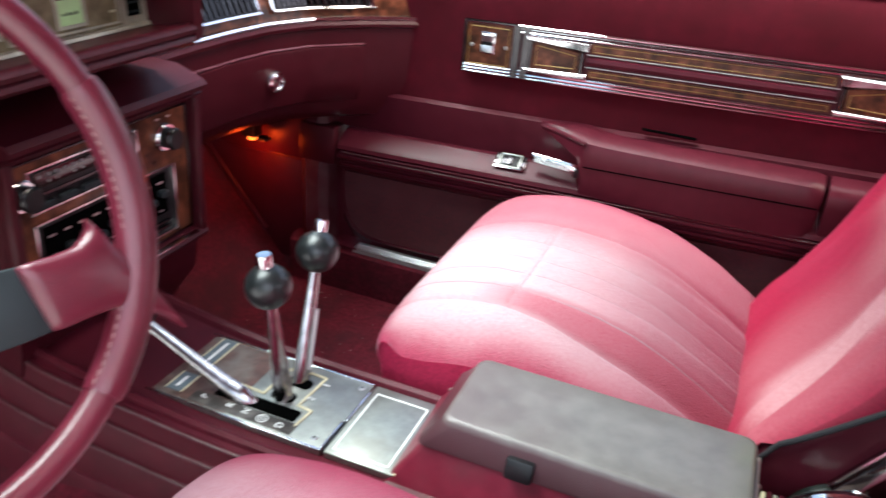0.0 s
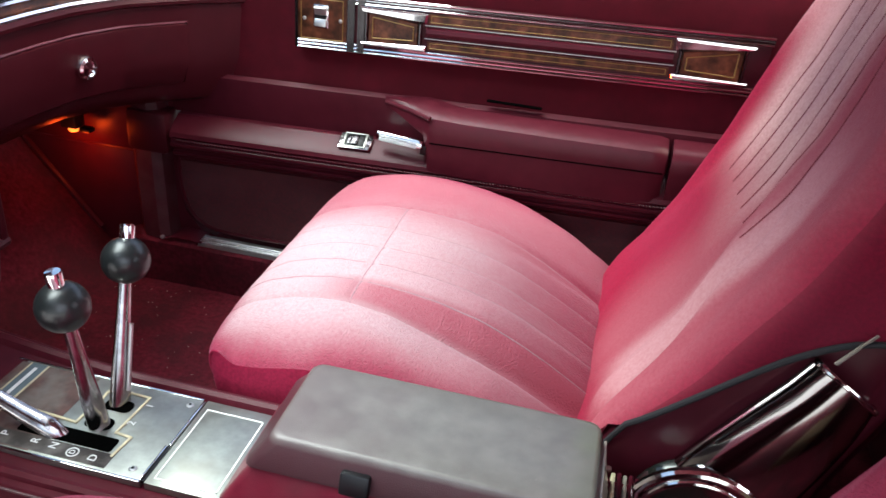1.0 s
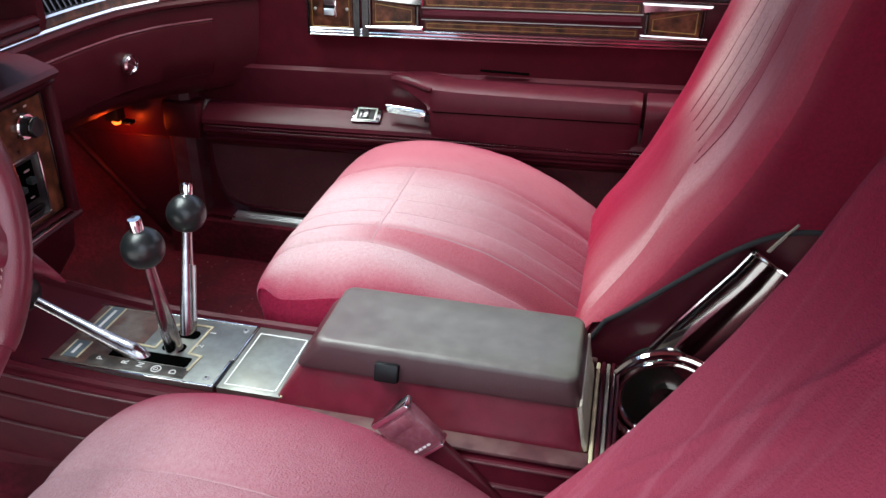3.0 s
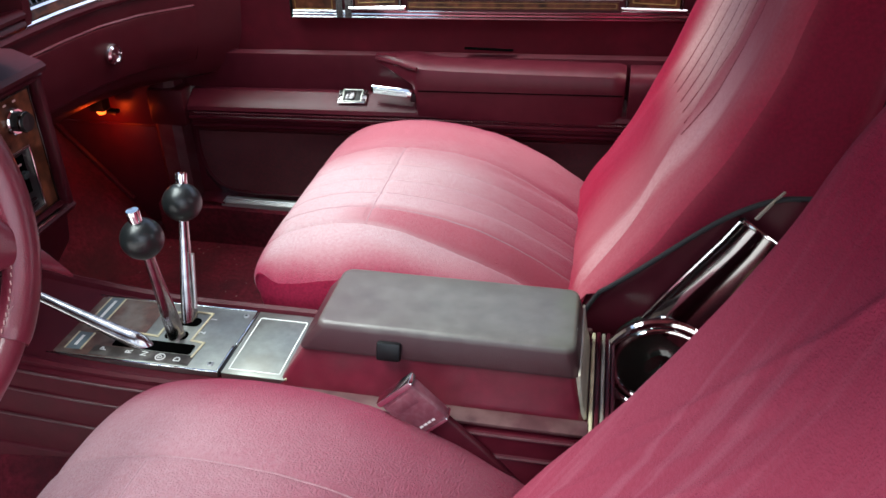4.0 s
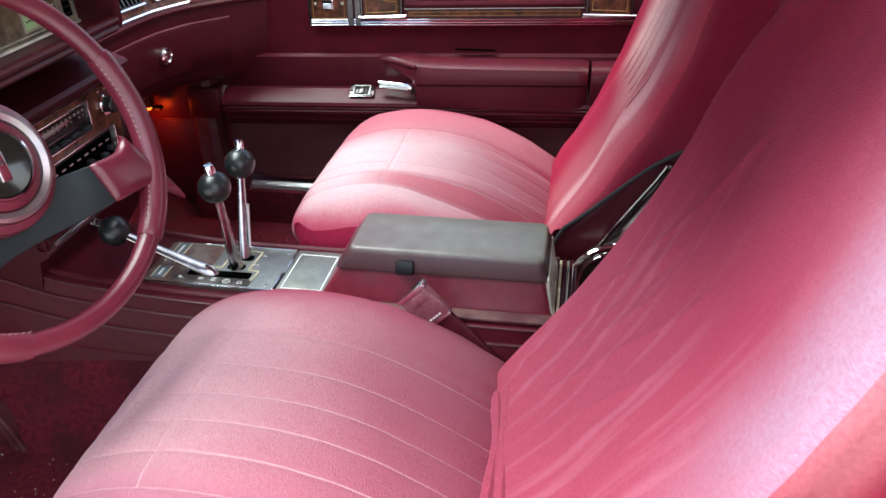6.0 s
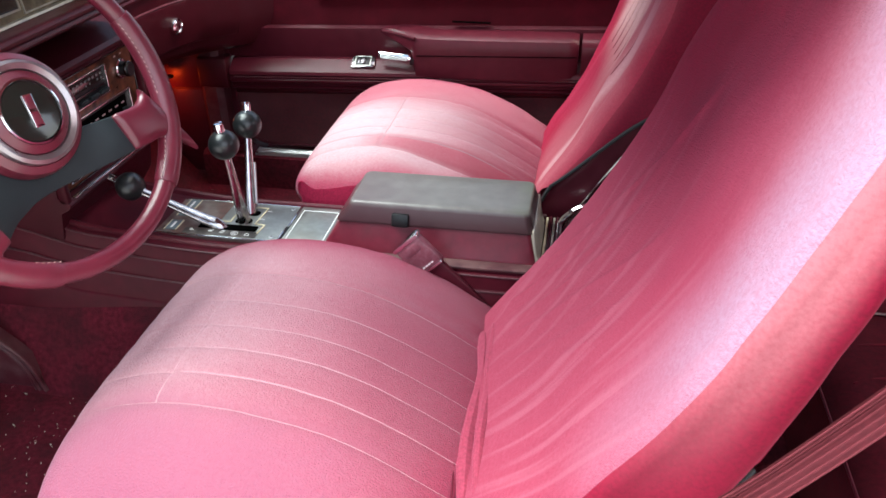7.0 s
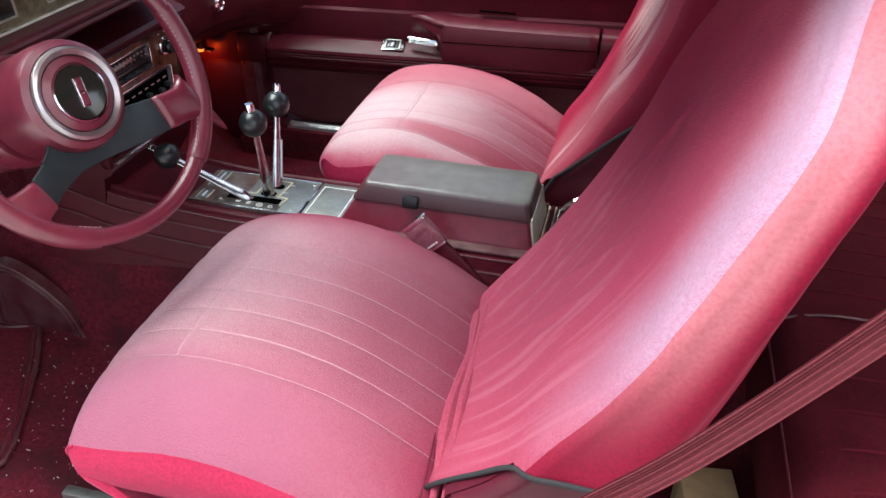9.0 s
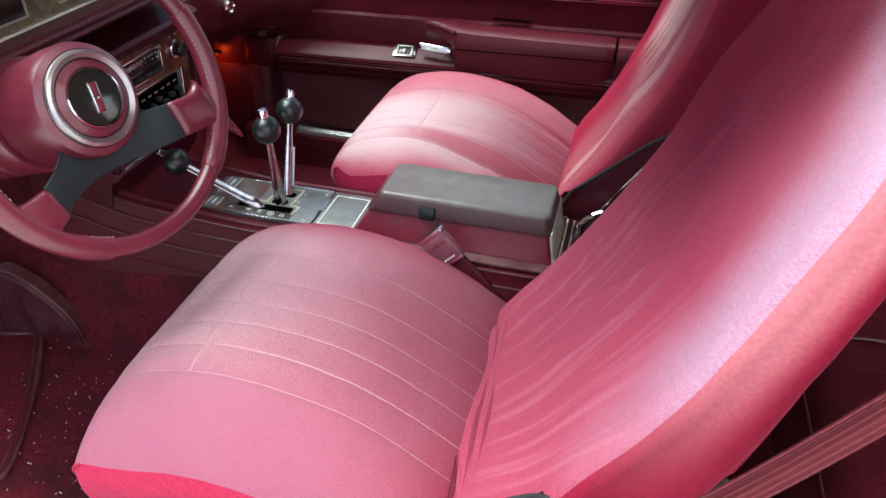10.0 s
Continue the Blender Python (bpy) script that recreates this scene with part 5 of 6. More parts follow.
# ---- dashboard ----
def face(y):
    """How far back the dashboard's face stands along its length."""
    return float(np.interp(y, [-0.75, -0.2, 0.20, 0.33, 0.42, 0.50, 0.58, 0.66, 0.72, 0.75], [-0.54, -0.575, -0.580, -0.582, -0.578, -0.567, -0.536, -0.470, -0.400, -0.362]))


dash = thing("dashboard", "burgundy dashboard with wood and chrome trim", "dashboard", (-0.65, 0, 0.4))


def run(prof, y0, y1, n=30):
    """An outline (depth behind the face, height) drawn along the dashboard."""
    return profile_y(prof, y0, y1, lambda d, y, z: (face(float(y)) + d, float(y), z), n)


part("lower_panel", run([(0.0, 0.545), (0.004, 0.53), (0.000, 0.45), (-0.018, 0.395), (-0.036, 0.374), (-0.075, 0.362), (-0.38, 0.362), (-0.38, 0.545)], 0.16, 0.735), DASH, dash, "burgundy lower dash panel")
part("lower_panel", run([(0.0, 0.555), (0.004, 0.54), (0.002, 0.47), (-0.02, 0.42), (-0.12, 0.40), (-0.40, 0.40), (-0.40, 0.555)], -0.74, -0.16), DASH, dash)
wood = part("wood_fascia", run([(-0.004, 0.556), (-0.030, 0.622), (-0.06, 0.624), (-0.06, 0.555)], 0.20, 0.73), BURL, dash, "burl wood dash fascia")
part("chrome_strip", run([(0.006, 0.5545), (0.008, 0.557), (0.006, 0.5605), (-0.006, 0.561), (-0.006, 0.5545)], 0.21, 0.73), CHROME, dash)
part("fascia_lip", run([(0.004, 0.540), (0.012, 0.543), (0.013, 0.548), (0.006, 0.5535), (-0.004, 0.552), (-0.004, 0.540)], 0.20, 0.735), DASH, dash)
part("dash_pad", run([(-0.026, 0.625), (-0.015, 0.634), (-0.012, 0.652), (-0.03, 0.69), (-0.10, 0.715), (-0.45, 0.70), (-0.45, 0.625)], 0.196, 0.735), DASH, dash, "padded burgundy dash top")
GLOVE = [(0.0045, 0.511), (0.0085, 0.509), (0.0095, 0.505), (0.0085, 0.450), (-0.004, 0.412), (-0.010, 0.408), (-0.03, 0.408), (-0.03, 0.511)]
glove = part("glovebox_door", run(GLOVE, 0.262, 0.655, 24), DASH, dash, "burgundy glovebox door")
# pale strip paints the thin highlight along the door's top edge
part("gap", run([(0.0040, 0.511), (0.0058, 0.512), (0.0050, 0.5138), (-0.01, 0.5138), (-0.01, 0.511)], 0.262, 0.658, 24), BUCKLE, glove, "top edge of the glovebox door, its highlight in a pale colour")
part("gap", run([(0.0056, 0.512), (0.0048, 0.450), (-0.006, 0.410), (-0.02, 0.410), (-0.01, 0.512)], 0.6552, 0.6575, 2), HOLE, glove)
m = Matrix.Translation((face(0.505) + 0.0088, 0.505, 0.463)) @ Matrix.Rotation(radians(-12), 4, "Z") @ Matrix.Rotation(radians(92), 4, "Y")
lockp = part("glovebox_lock", lathe([(0.0185, 0.0), (0.0190, 0.004), (0.0170, 0.0085), (0.0125, 0.0105), (0.0115, 0.0075), (0.0, 0.0085)], m, 28), CHROME, glove, "round chrome glovebox lock")
part("key_slot", box((-0.0016, -0.006, 0.0088), (0.0016, 0.006, 0.0098), 0.0, m=m), BLACK, lockp)
for y0, y1 in ((0.298, 0.490), (0.522, 0.672)):
    vent = part("air_vent", run([(-0.008, 0.575), (-0.0245, 0.618), (-0.03, 0.618), (-0.014, 0.575)], y0, y1, 8), BLACK, dash, "chrome-edged black air vent")
    for z, d in ((0.5745, -0.003), (0.617, -0.0215)):
        part("vent_frame", run([(d, z - 0.002), (d + 0.003, z), (d, z + 0.003), (d - 0.006, z + 0.002)], y0 - 0.003, y1 + 0.003, 8), CHROME, vent)
    for y in (y0 - 0.002, y1 + 0.002):
        part("vent_frame", run([(-0.004, 0.574), (-0.0205, 0.618), (-0.026, 0.618), (-0.010, 0.574)], y - 0.0018, y + 0.0018, 2), CHROME, vent)
    for y in np.linspace(y0 + 0.008, y1 - 0.008, 15):
        part("vane", run([(-0.0035, 0.580), (-0.018, 0.613), (-0.024, 0.613), (-0.012, 0.580)], y - 0.0016, y + 0.0016, 2), TRIM, vent)

# instrument pod over the driver's side and the centre, standing out from the dashboard
LIP = [(-0.500, 0.6235), (-0.455, 0.6310), (-0.440, 0.6355), (-0.432, 0.6350), (-0.428, 0.6300), (-0.4295, 0.6250), (-0.4350, 0.6235), (-0.4310, 0.6205), (-0.4300, 0.6155), (-0.4340, 0.6110), (-0.450, 0.606), (-0.560, 0.572), (-0.600, 0.560), (-0.600, 0.6235)]
POD_Y = (-0.70, 0.146)
part("instrument_hood", profile_y([(-0.505, 0.722), (-0.450, 0.728), (-0.436, 0.734), (-0.432, 0.742), (-0.446, 0.752), (-0.52, 0.757), (-0.98, 0.742), (-0.98, 0.722)], *POD_Y), DASH, dash, "burgundy instrument hood", 40)
part("cluster_ledge", profile_y(LIP, *POD_Y), DASH, dash, "rolled burgundy lip under the instruments", 50)
cheek = [(-0.62, 0.556), (-0.450, 0.606), (-0.434, 0.614), (-0.430, 0.625), (-0.431, 0.740), (-0.446, 0.752), (-0.62, 0.757)]
part("cluster_cheek", profile_y(cheek, 0.146, 0.160), DASH, dash, "burgundy end of the instrument pod", 40)
fascia = part("cluster_fascia", profile_y([(-0.5015, 0.624), (-0.5115, 0.722), (-0.56, 0.722), (-0.56, 0.624)], *POD_Y), OLIVE, dash, "dark olive instrument fascia behind glass")


def lean(z, d=0.0):
    """The instruments' plane, which leans away towards the top."""
    return -0.5015 - 0.102 * (z - 0.624) + d


def pod_panel(name, y0, y1, z0, z1, d, mat, parent, label=""):
    return part(name, profile_y([(lean(z0, d), z0), (lean(z1, d), z1), (lean(z1, -0.004), z1), (lean(z0, -0.004), z0)], y0, y1), mat, parent, label)


def window(name, y0, y1, z0, z1, mat, label, w=0.0014):
    """A window of the instruments with a thin tan frame."""
    g = pod_panel(name, y0, y1, z0, z1, 0.0010, mat, fascia, label)
    for a, b in ((y0 - w, y0 + w), (y1 - w, y1 + w)):
        pod_panel("bezel", a, b, z0 - w, z1 + w, 0.0030, GREY_TRIM, g)
    for z in (z0, z1):
        pod_panel("bezel", y0 + w, y1 - w, z - w, z + w, 0.0028, GREY_TRIM, g)
    return g


for y0, y1 in ((-0.66, -0.50), (-0.48, -0.33), (-0.31, -0.205)):
    window("gauge", y0, y1, 0.642, 0.712, GLASS_DARK, "black rectangular gauge window")
window("gauge", -0.130, -0.062, 0.642, 0.712, GLASS_DARK, "black rectangular gauge window")
window("gauge", -0.053, 0.101, 0.634, 0.716, OLIVE, "olive-brown gauge window", 0.0010)
fuel = window("gauge", 0.012, 0.050, 0.640, 0.705, BLACK, "tall gauge with a pale green window", 0.0016)
pod_panel("gauge_face", 0.0140, 0.0480, 0.6420, 0.6680, 0.0022, GREEN, fuel, "pale green gauge face")
for k in range(4):
    pod_panel("mark", 0.019 + 0.007 * k, 0.0225 + 0.007 * k, 0.673, 0.6765 + 0.002 * (k % 2), 0.0022, CREAM, fuel)
    pod_panel("mark", 0.020 + 0.006 * k, 0.0225 + 0.006 * k, 0.652, 0.6545 + 0.001 * (k % 2), 0.0030, SPOKE, fuel)
for k in range(3):
    pod_panel("mark", 0.0880, 0.0960, 0.646 + 0.016 * k, 0.6485 + 0.016 * k, 0.0022, CREAM, fascia)
# centre switch bay beside the gauges
bay = window("air_vent", 0.110, 0.142, 0.6335, 0.712, HOLE, "black centre vent in a pale frame", 0.0040)
for z in np.linspace(0.642, 0.704, 7):
    pod_panel("slat", 0.114, 0.138, z - 0.0012, z + 0.0012, 0.0020, SPOKE, bay)
part("trim_line", profile_y([(-0.4985, 0.6240), (-0.4935, 0.6255), (-0.4950, 0.6290), (-0.5005, 0.6300)], POD_Y[0], POD_Y[1] - 0.001), GREY_TRIM, dash, "dull tan line below the instruments")

# centre stack
SX = -0.485
tower = [(SX - 0.02, 0.566), (SX + 0.020, 0.552), (SX + 0.026, 0.546), (SX + 0.024, 0.540), (SX + 0.012, 0.537), (SX + 0.016, 0.533), (SX + 0.013, 0.528), (SX, 0.524), (SX - 0.004, 0.345), (SX + 0.012, 0.340), (SX + 0.016, 0.334), (SX + 0.012, 0.327), (SX - 0.004, 0.318), (SX - 0.012, 0.27), (SX - 0.06, 0.20), (-0.66, 0.20), (-0.66, 0.566)]
stack_ob = part("center_console_tower", profile_y(tower, -0.110, 0.200), DASH, dash, "burgundy centre stack", 25)
for y in (-0.104, 0.194):
    part("stack_cheek", box((SX - 0.004, y - 0.006, 0.336), (SX + 0.014, y + 0.006, 0.532), 0.003), DASH, stack_ob)
panel = part("radio_panel", box((SX - 0.006, -0.092, 0.346), (SX + 0.001, 0.184, 0.522), 0.002), BURL, stack_ob, "burl wood radio panel")
for y0, y1, z0, z1 in ((-0.090, 0.182, 0.3465, 0.3485), (-0.090, 0.182, 0.5195, 0.5215), (-0.092, -0.090, 0.3465, 0.5215), (0.181, 0.183, 0.3465, 0.5215)):
    part("panel_edge", box((SX, y0, z0), (SX + 0.0035, y1, z1), 0.0006), TRIM, panel)


def faceplate(name, label, y0, y1, z0, z1):
    """A sunken black unit in the wood panel, with a chrome rim."""
    unit = part(name, box((SX - 0.004, y0, z0), (SX + 0.003, y1, z1), 0.002), BLACK, panel, label)
    for z in (z0, z1):
        part("chrome_edge", box((SX + 0.001, y0 - 0.002, z - 0.0014), (SX + 0.0055, y1 + 0.002, z + 0.0014), 0.0005), CHROME, unit)
    for y in (y0, y1):
        part("chrome_edge", box((SX + 0.001, y - 0.0014, z0), (SX + 0.0055, y + 0.0014, z1), 0.0005), CHROME, unit)
    return unit


radio = faceplate("radio", "black radio with a dial and push bars", -0.075, 0.088, 0.462, 0.510)
part("dial", box((SX + 0.003, -0.066, 0.488), (SX + 0.0042, 0.080, 0.506), 0.0005), GLASS_DARK, radio)
for k, y in enumerate(np.linspace(-0.06, 0.072, 12)):
    part("dial_mark", box((SX + 0.0042, y - 0.0028, 0.499), (SX + 0.0046, y + 0.0028, 0.5028), 0.0), DIAL, radio)
    if k % 3:
        part("dial_mark", box((SX + 0.0042, y - 0.0016, 0.4915), (SX + 0.0046, y + 0.0016, 0.4945), 0.0), DIAL, radio)
for y in np.linspace(-0.058, 0.070, 5):
    part("push_bar", box((SX + 0.003, y - 0.012, 0.4665), (SX + 0.010, y + 0.012, 0.4735), 0.0015), SPOKE, radio)
part("slot_line", box((SX + 0.003, -0.064, 0.4785), (SX + 0.0048, 0.078, 0.4825), 0.0005), TRIM, radio)
climate = faceplate("climate_panel", "black climate control panel with sliders", -0.075, 0.150, 0.357, 0.448)
part("recess", box((SX + 0.0025, -0.066, 0.386), (SX + 0.0034, 0.135, 0.442), 0.0), HOLE, climate)
for k, y in enumerate(np.linspace(-0.054, 0.122, 9)):
    part("lever_knob", box((SX + 0.003, y - 0.006, 0.400 + 0.006 * (k % 3)), (SX + 0.014, y + 0.006, 0.409 + 0.006 * (k % 3)), 0.002), SPOKE, climate)
    part("label_mark", box((SX + 0.0034, y - 0.005, 0.4285), (SX + 0.0040, y + 0.005, 0.4310), 0.0), ALU, climate)
    part("label_mark", box((SX + 0.0034, y - 0.004, 0.3900), (SX + 0.0040, y + 0.003, 0.3920), 0.0), ALU, climate)
for z in (0.366, 0.374):
    part("louvre", box((SX + 0.003, -0.066, z), (SX + 0.0075, 0.135, z + 0.003), 0.001), TRIM, climate)
for y in (0.140, -0.0850):
    m = pose(SX + 0.001, y, 0.487, 0, 90)
    knob = part("radio_knob", lathe([(0.0175, 0.0), (0.0175, 0.003), (0.0135, 0.005), (0.0135, 0.019), (0.0120, 0.022), (0.0, 0.0225)], m, 28), BLACK, panel, "black and chrome radio knob")
    part("collar", lathe([(0.0180, 0.0), (0.0182, 0.004), (0.0165, 0.006)], m, 28), CHROME, knob)
    part("knob_ring", lathe([(0.0137, 0.014), (0.0142, 0.015), (0.0142, 0.018), (0.0130, 0.0195)], m, 28), TRIM, knob)
for y in (0.130, 0.150):
    part("dial_mark", box((SX + 0.001, y - 0.003, 0.5105), (SX + 0.0016, y + 0.003, 0.5130), 0.0), ALU, panel)
part("ash_door", box((SX + 0.002, -0.090, 0.3385), (SX + 0.0165, 0.182, 0.3415), 0.001), CHROME, stack_ob)

# courtesy lamp under the dash
lamp = thing("courtesy_lamp", "glowing amber courtesy lamp under the dashboard", "lamp", (-0.70, 0.655, 0.33))
part("lens", lathe([(0.0, -0.005), (0.007, -0.004), (0.0095, 0.0), (0.008, 0.005)], pose(-0.702, 0.650, 0.291), 20), AMBER, lamp, "amber lens")
part("socket", box((-0.722, 0.640, 0.294), (-0.690, 0.668, 0.362), 0.003), BLACK, lamp)
part("bracket", box((-0.690, 0.646, 0.288), (-0.668, 0.664, 0.296), 0.002), BLACK, lamp)
bulb = new("courtesy_bulb", bpy.data.lights.new("courtesy_bulb", "POINT"))
bulb.data.energy, bulb.data.color, bulb.data.shadow_soft_size = 0.10, (1.0, 0.075, 0.008), 0.008
bulb.location = (-0.690, 0.632, 0.262)

# ---- steering wheel and column ----
WC = Vector((-0.266, -0.400, 0.620))
a, b = radians(23), radians(-16)
axis = Vector((math.cos(a) * math.cos(b), math.cos(a) * math.sin(b), math.sin(a)))
uu = Vector((0, 0, 1)).cross(axis).normalized()
vv = axis.cross(uu)
WM = Matrix(((uu.x, vv.x, axis.x, WC.x), (uu.y, vv.y, axis.y, WC.y), (uu.z, vv.z, axis.z, WC.z), (0, 0, 0, 1)))
wheel = thing("steering_wheel", "burgundy leather steering wheel with dark spokes", "steering wheel", tuple(WC))


def on_wheel(r, deg, h=0.0):
    return WM @ Vector((r * math.cos(radians(deg)), r * math.sin(radians(deg)), h))


part("rim", tube([on_wheel(0.186, d) for d in np.linspace(0, 360, 97)[:-1]], 0.0122, 16, True), LEATHER, wheel, "burgundy plastic rim")
for d0, d1 in ((-50, 21), (160, 248)):
    ends = np.linspace(d0, d1, 40)
    part("leather_grip", tube([on_wheel(0.1865, d) for d in ends], [0.0150 - 0.0012 * math.exp(-min(d - d0, d1 - d) * 0.8) for d in ends], 18), LEATHER, wheel, "stitched burgundy leather grip")


def wheel_pad(stations):
    """A padded leather block: each station is the middle (u, v), the across direction, half width and half thickness."""
    rows = []
    for (u, v), (cu, cv), hw, hh, h in stations:
        rows.append([WM @ Vector((u + cu * hw * math.copysign(abs(math.cos(t)) ** 0.55, math.cos(t)), v + cv * hw * math.copysign(abs(math.cos(t)) ** 0.55, math.cos(t)), h + hh * math.copysign(abs(math.sin(t)) ** 0.7, math.sin(t)))) for t in np.linspace(0, 2 * math.pi, 29)[:-1]])
    v, f = sheet(rows, wrap=True)
    return v, f + [tuple(range(28)), tuple(range(len(v) - 28, len(v)))[::-1]]


UP = (-0.18, 0.984)
right_pad = [((0.0985, -0.0640), UP, 0.0235, 0.004, 0.0), ((0.1005, -0.0640), UP, 0.0250, 0.0075, 0.001), ((0.106, -0.0640), UP, 0.0255, 0.0090, 0.001), ((0.122, -0.0640), (-0.10, 0.995), 0.0245, 0.0100, 0.001), ((0.140, -0.0635), (-0.20, 0.98), 0.0255, 0.0110, 0.001), ((0.154, -0.0650), (-0.32, 0.947), 0.0330, 0.0115, 0.0), ((0.166, -0.0700), (-0.40, 0.917), 0.0450, 0.0110, 0.0), ((0.172, -0.0730), (-0.42, 0.907), 0.0560, 0.0080, 0.0)]
DOWN = (0.30, -0.954)
left_pad = [((-0.1065, -0.0955), DOWN, 0.0190, 0.004, 0.0), ((-0.1085, -0.0960), DOWN, 0.0215, 0.0075, 0.001), ((-0.114, -0.0975), DOWN, 0.0225, 0.0090, 0.001), ((-0.126, -0.1010), (0.42, -0.907), 0.0240, 0.0100, 0.001), ((-0.138, -0.1060), (0.52, -0.854), 0.0300, 0.0110, 0.0), ((-0.148, -0.1100), (0.58, -0.814), 0.0420, 0.0100, 0.0), ((-0.152, -0.1120), (0.60, -0.800), 0.0520, 0.0070, 0.0)]
for stations in (right_pad, left_pad):
    part("leather_pad", wheel_pad(stations), LEATHER, wheel, "leather-wrapped spoke end", 60)
# the spoke plate: top edge and bottom edge along its run, sunk towards the hub
upper = smooth_line([(0.118, -0.041, 0.0), (0.085, -0.039, -0.006), (0.050, -0.036, -0.020), (0.0, -0.030, -0.034), (-0.040, -0.032, -0.036), (-0.062, -0.053, -0.030), (-0.082, -0.064, -0.020), (-0.114, -0.074, 0.0)], 40)
lower = smooth_line([(0.112, -0.088, 0.0), (0.085, -0.090, -0.006), (0.050, -0.091, -0.020), (0.010, -0.092, -0.030), (-0.025, -0.094, -0.032), (-0.052, -0.100, -0.026), (-0.076, -0.106, -0.016), (-0.104, -0.117, 0.0)], 40)
bar = []
for p, q in zip(upper, lower):
    p, q = Vector(p), Vector(q)
    row = [p + (q - p) * t + Vector((0, 0, d)) for t, d in ((0, -0.001), (0.02, 0.0022), (0.05, 0.003), (0.95, 0.003), (0.98, 0.0022), (1, -0.001), (0.95, -0.003), (0.05, -0.003))]
    bar.append([WM @ v for v in row])
part("spoke", sheet(bar, wrap=True), SPOKE, wheel, "charcoal spoke plate running behind the hub")
part("spoke_lip", tube([WM @ Vector((x, y, z + 0.001)) for x, y, z in upper[20:34]], 0.0022, 8), SPOKE, wheel)
HM = WM @ Matrix.Translation((0, 0, -0.034))
hub = part("hub", lathe([(0.045, -0.085), (0.070, -0.075), (0.073, -0.02), (0.073, 0.010), (0.070, 0.020), (0.062, 0.026), (0.060, 0.024)], HM, 56), LEATHER, wheel, "burgundy horn hub")
part("hub_ring", lathe([(0.061, 0.024), (0.060, 0.031), (0.056, 0.033), (0.050, 0.030), (0.048, 0.024)], HM, 56), RING, hub, "silver ring on the horn hub")
part("hub_face", lathe([(0.049, 0.024), (0.048, 0.029), (0.039, 0.034), (0.037, 0.032)], HM, 56), LEATHER, hub)
part("cap_rim", lathe([(0.0385, 0.031), (0.038, 0.035), (0.036, 0.0355), (0.0355, 0.032)], HM, 48), CHROME, hub)
part("hub_cap", lathe([(0.036, 0.031), (0.034, 0.0345), (0.020, 0.0362), (0.0, 0.0368)], HM, 48), GLASS_DARK, hub, "black glossy horn cap")
tilt = Matrix.Rotation(radians(-4), 4, "Z")
for lo, hi, mat, nm in (((-0.0060, -0.019, 0.034), (0.0060, 0.019, 0.0385), CHROME, "emblem"), ((-0.0042, 0.002, 0.0385), (0.0042, 0.017, 0.0392), LEATHER, "emblem_inlay"), ((-0.0042, -0.017, 0.0385), (0.0042, -0.002, 0.0392), LEATHER, "emblem_inlay")):
    bm = box(lo, hi, 0.001)
    bmesh.ops.transform(bm, matrix=HM @ tilt, verts=bm.verts)
    part(nm, bm, mat, hub, "small chrome emblem plate" if nm == "emblem" else "")
stitch_v, stitch_f = [], []
for d0, d1 in ((-49, -31), (-12, 20), (161, 205), (238, 247)):
    for d in np.arange(d0, d1, 2.2):
        v, f = tube([on_wheel(0.1735, d, 0.0080), on_wheel(0.1728, d + 1.1, 0.0076)], 0.0006, 5)
        stitch_f += [tuple(i + len(stitch_v) for i in q) for q in f]
        stitch_v += v
tagged(part("stitching", (stitch_v, stitch_f), THREAD, wheel, "pale stitching along the grips"), kind="stuff")
column = thing("steering_column", "burgundy steering column shroud", "steering column", tuple(WC - axis * 0.2))
part("shroud", lathe([(0.05, -0.40), (0.066, -0.38), (0.074, -0.20), (0.074, -0.155), (0.070, -0.150), (0.070, -0.142), (0.076, -0.137), (0.077, -0.10), (0.073, -0.088), (0.05, -0.085)], HM, 48), LEATHER, column)
part("turn_signal_lever", tube([on_wheel(0.06, 170, -0.12), on_wheel(0.19, 172, -0.10)], [0.006, 0.005], 10), BLACK, column)

# ---- driver's floor ----
mat_ob = thing("floor_mat", "burgundy driver floor mat with bound edge", "floor mat", (-0.6, -0.38, 0.004))
edge = smooth_line([(-0.93, -0.62, 0), (-0.94, -0.23, 0), (-0.73, -0.214, 0), (-0.668, -0.196, 0), (-0.643, -0.202, 0), (-0.620, -0.235, 0), (-0.587, -0.285, 0), (-0.544, -0.365, 0), (-0.503, -0.450, 0), (-0.484, -0.500, 0), (-0.486, -0.524, 0), (-0.515, -0.55, 0), (-0.62, -0.61, 0)], 110, True)
n = len(edge)
part("mat", ([(x, y, toe(x, y) + 0.010) for x, y, z in edge] + [(x, y, toe(x, y) + 0.002) for x, y, z in edge], [tuple(range(n))] + [(k, k + n, (k + 1) % n + n, (k + 1) % n) for k in range(n)]), CARPET, mat_ob)
part("binding", tube([(x, y, toe(x, y) + 0.009) for x, y, z in edge], 0.0048, 8, True), SCUFFED, mat_ob, "worn vinyl binding")
part("inner_binding", tube([(x - 0.012 * (1 if x > -0.9 else -1), y - 0.004, toe(x, y) + 0.0095) for x, y, z in edge[12:90]], 0.0022, 6), SCUFFED, mat_ob)
part("carpet_seam", tube(smooth_line([(-0.76, -0.205, 0.009), (-0.644, -0.193, 0.009), (-0.547, -0.184, 0.008), (-0.40, -0.180, 0.008), (0.1, -0.18, 0.008)], 40), 0.0016, 6), SCUFFED, floor)
rest = thing("foot_rest_trim", "dark burgundy moulded trim on the driver's floor", "trim panel", (-0.64, -0.19, 0.0))
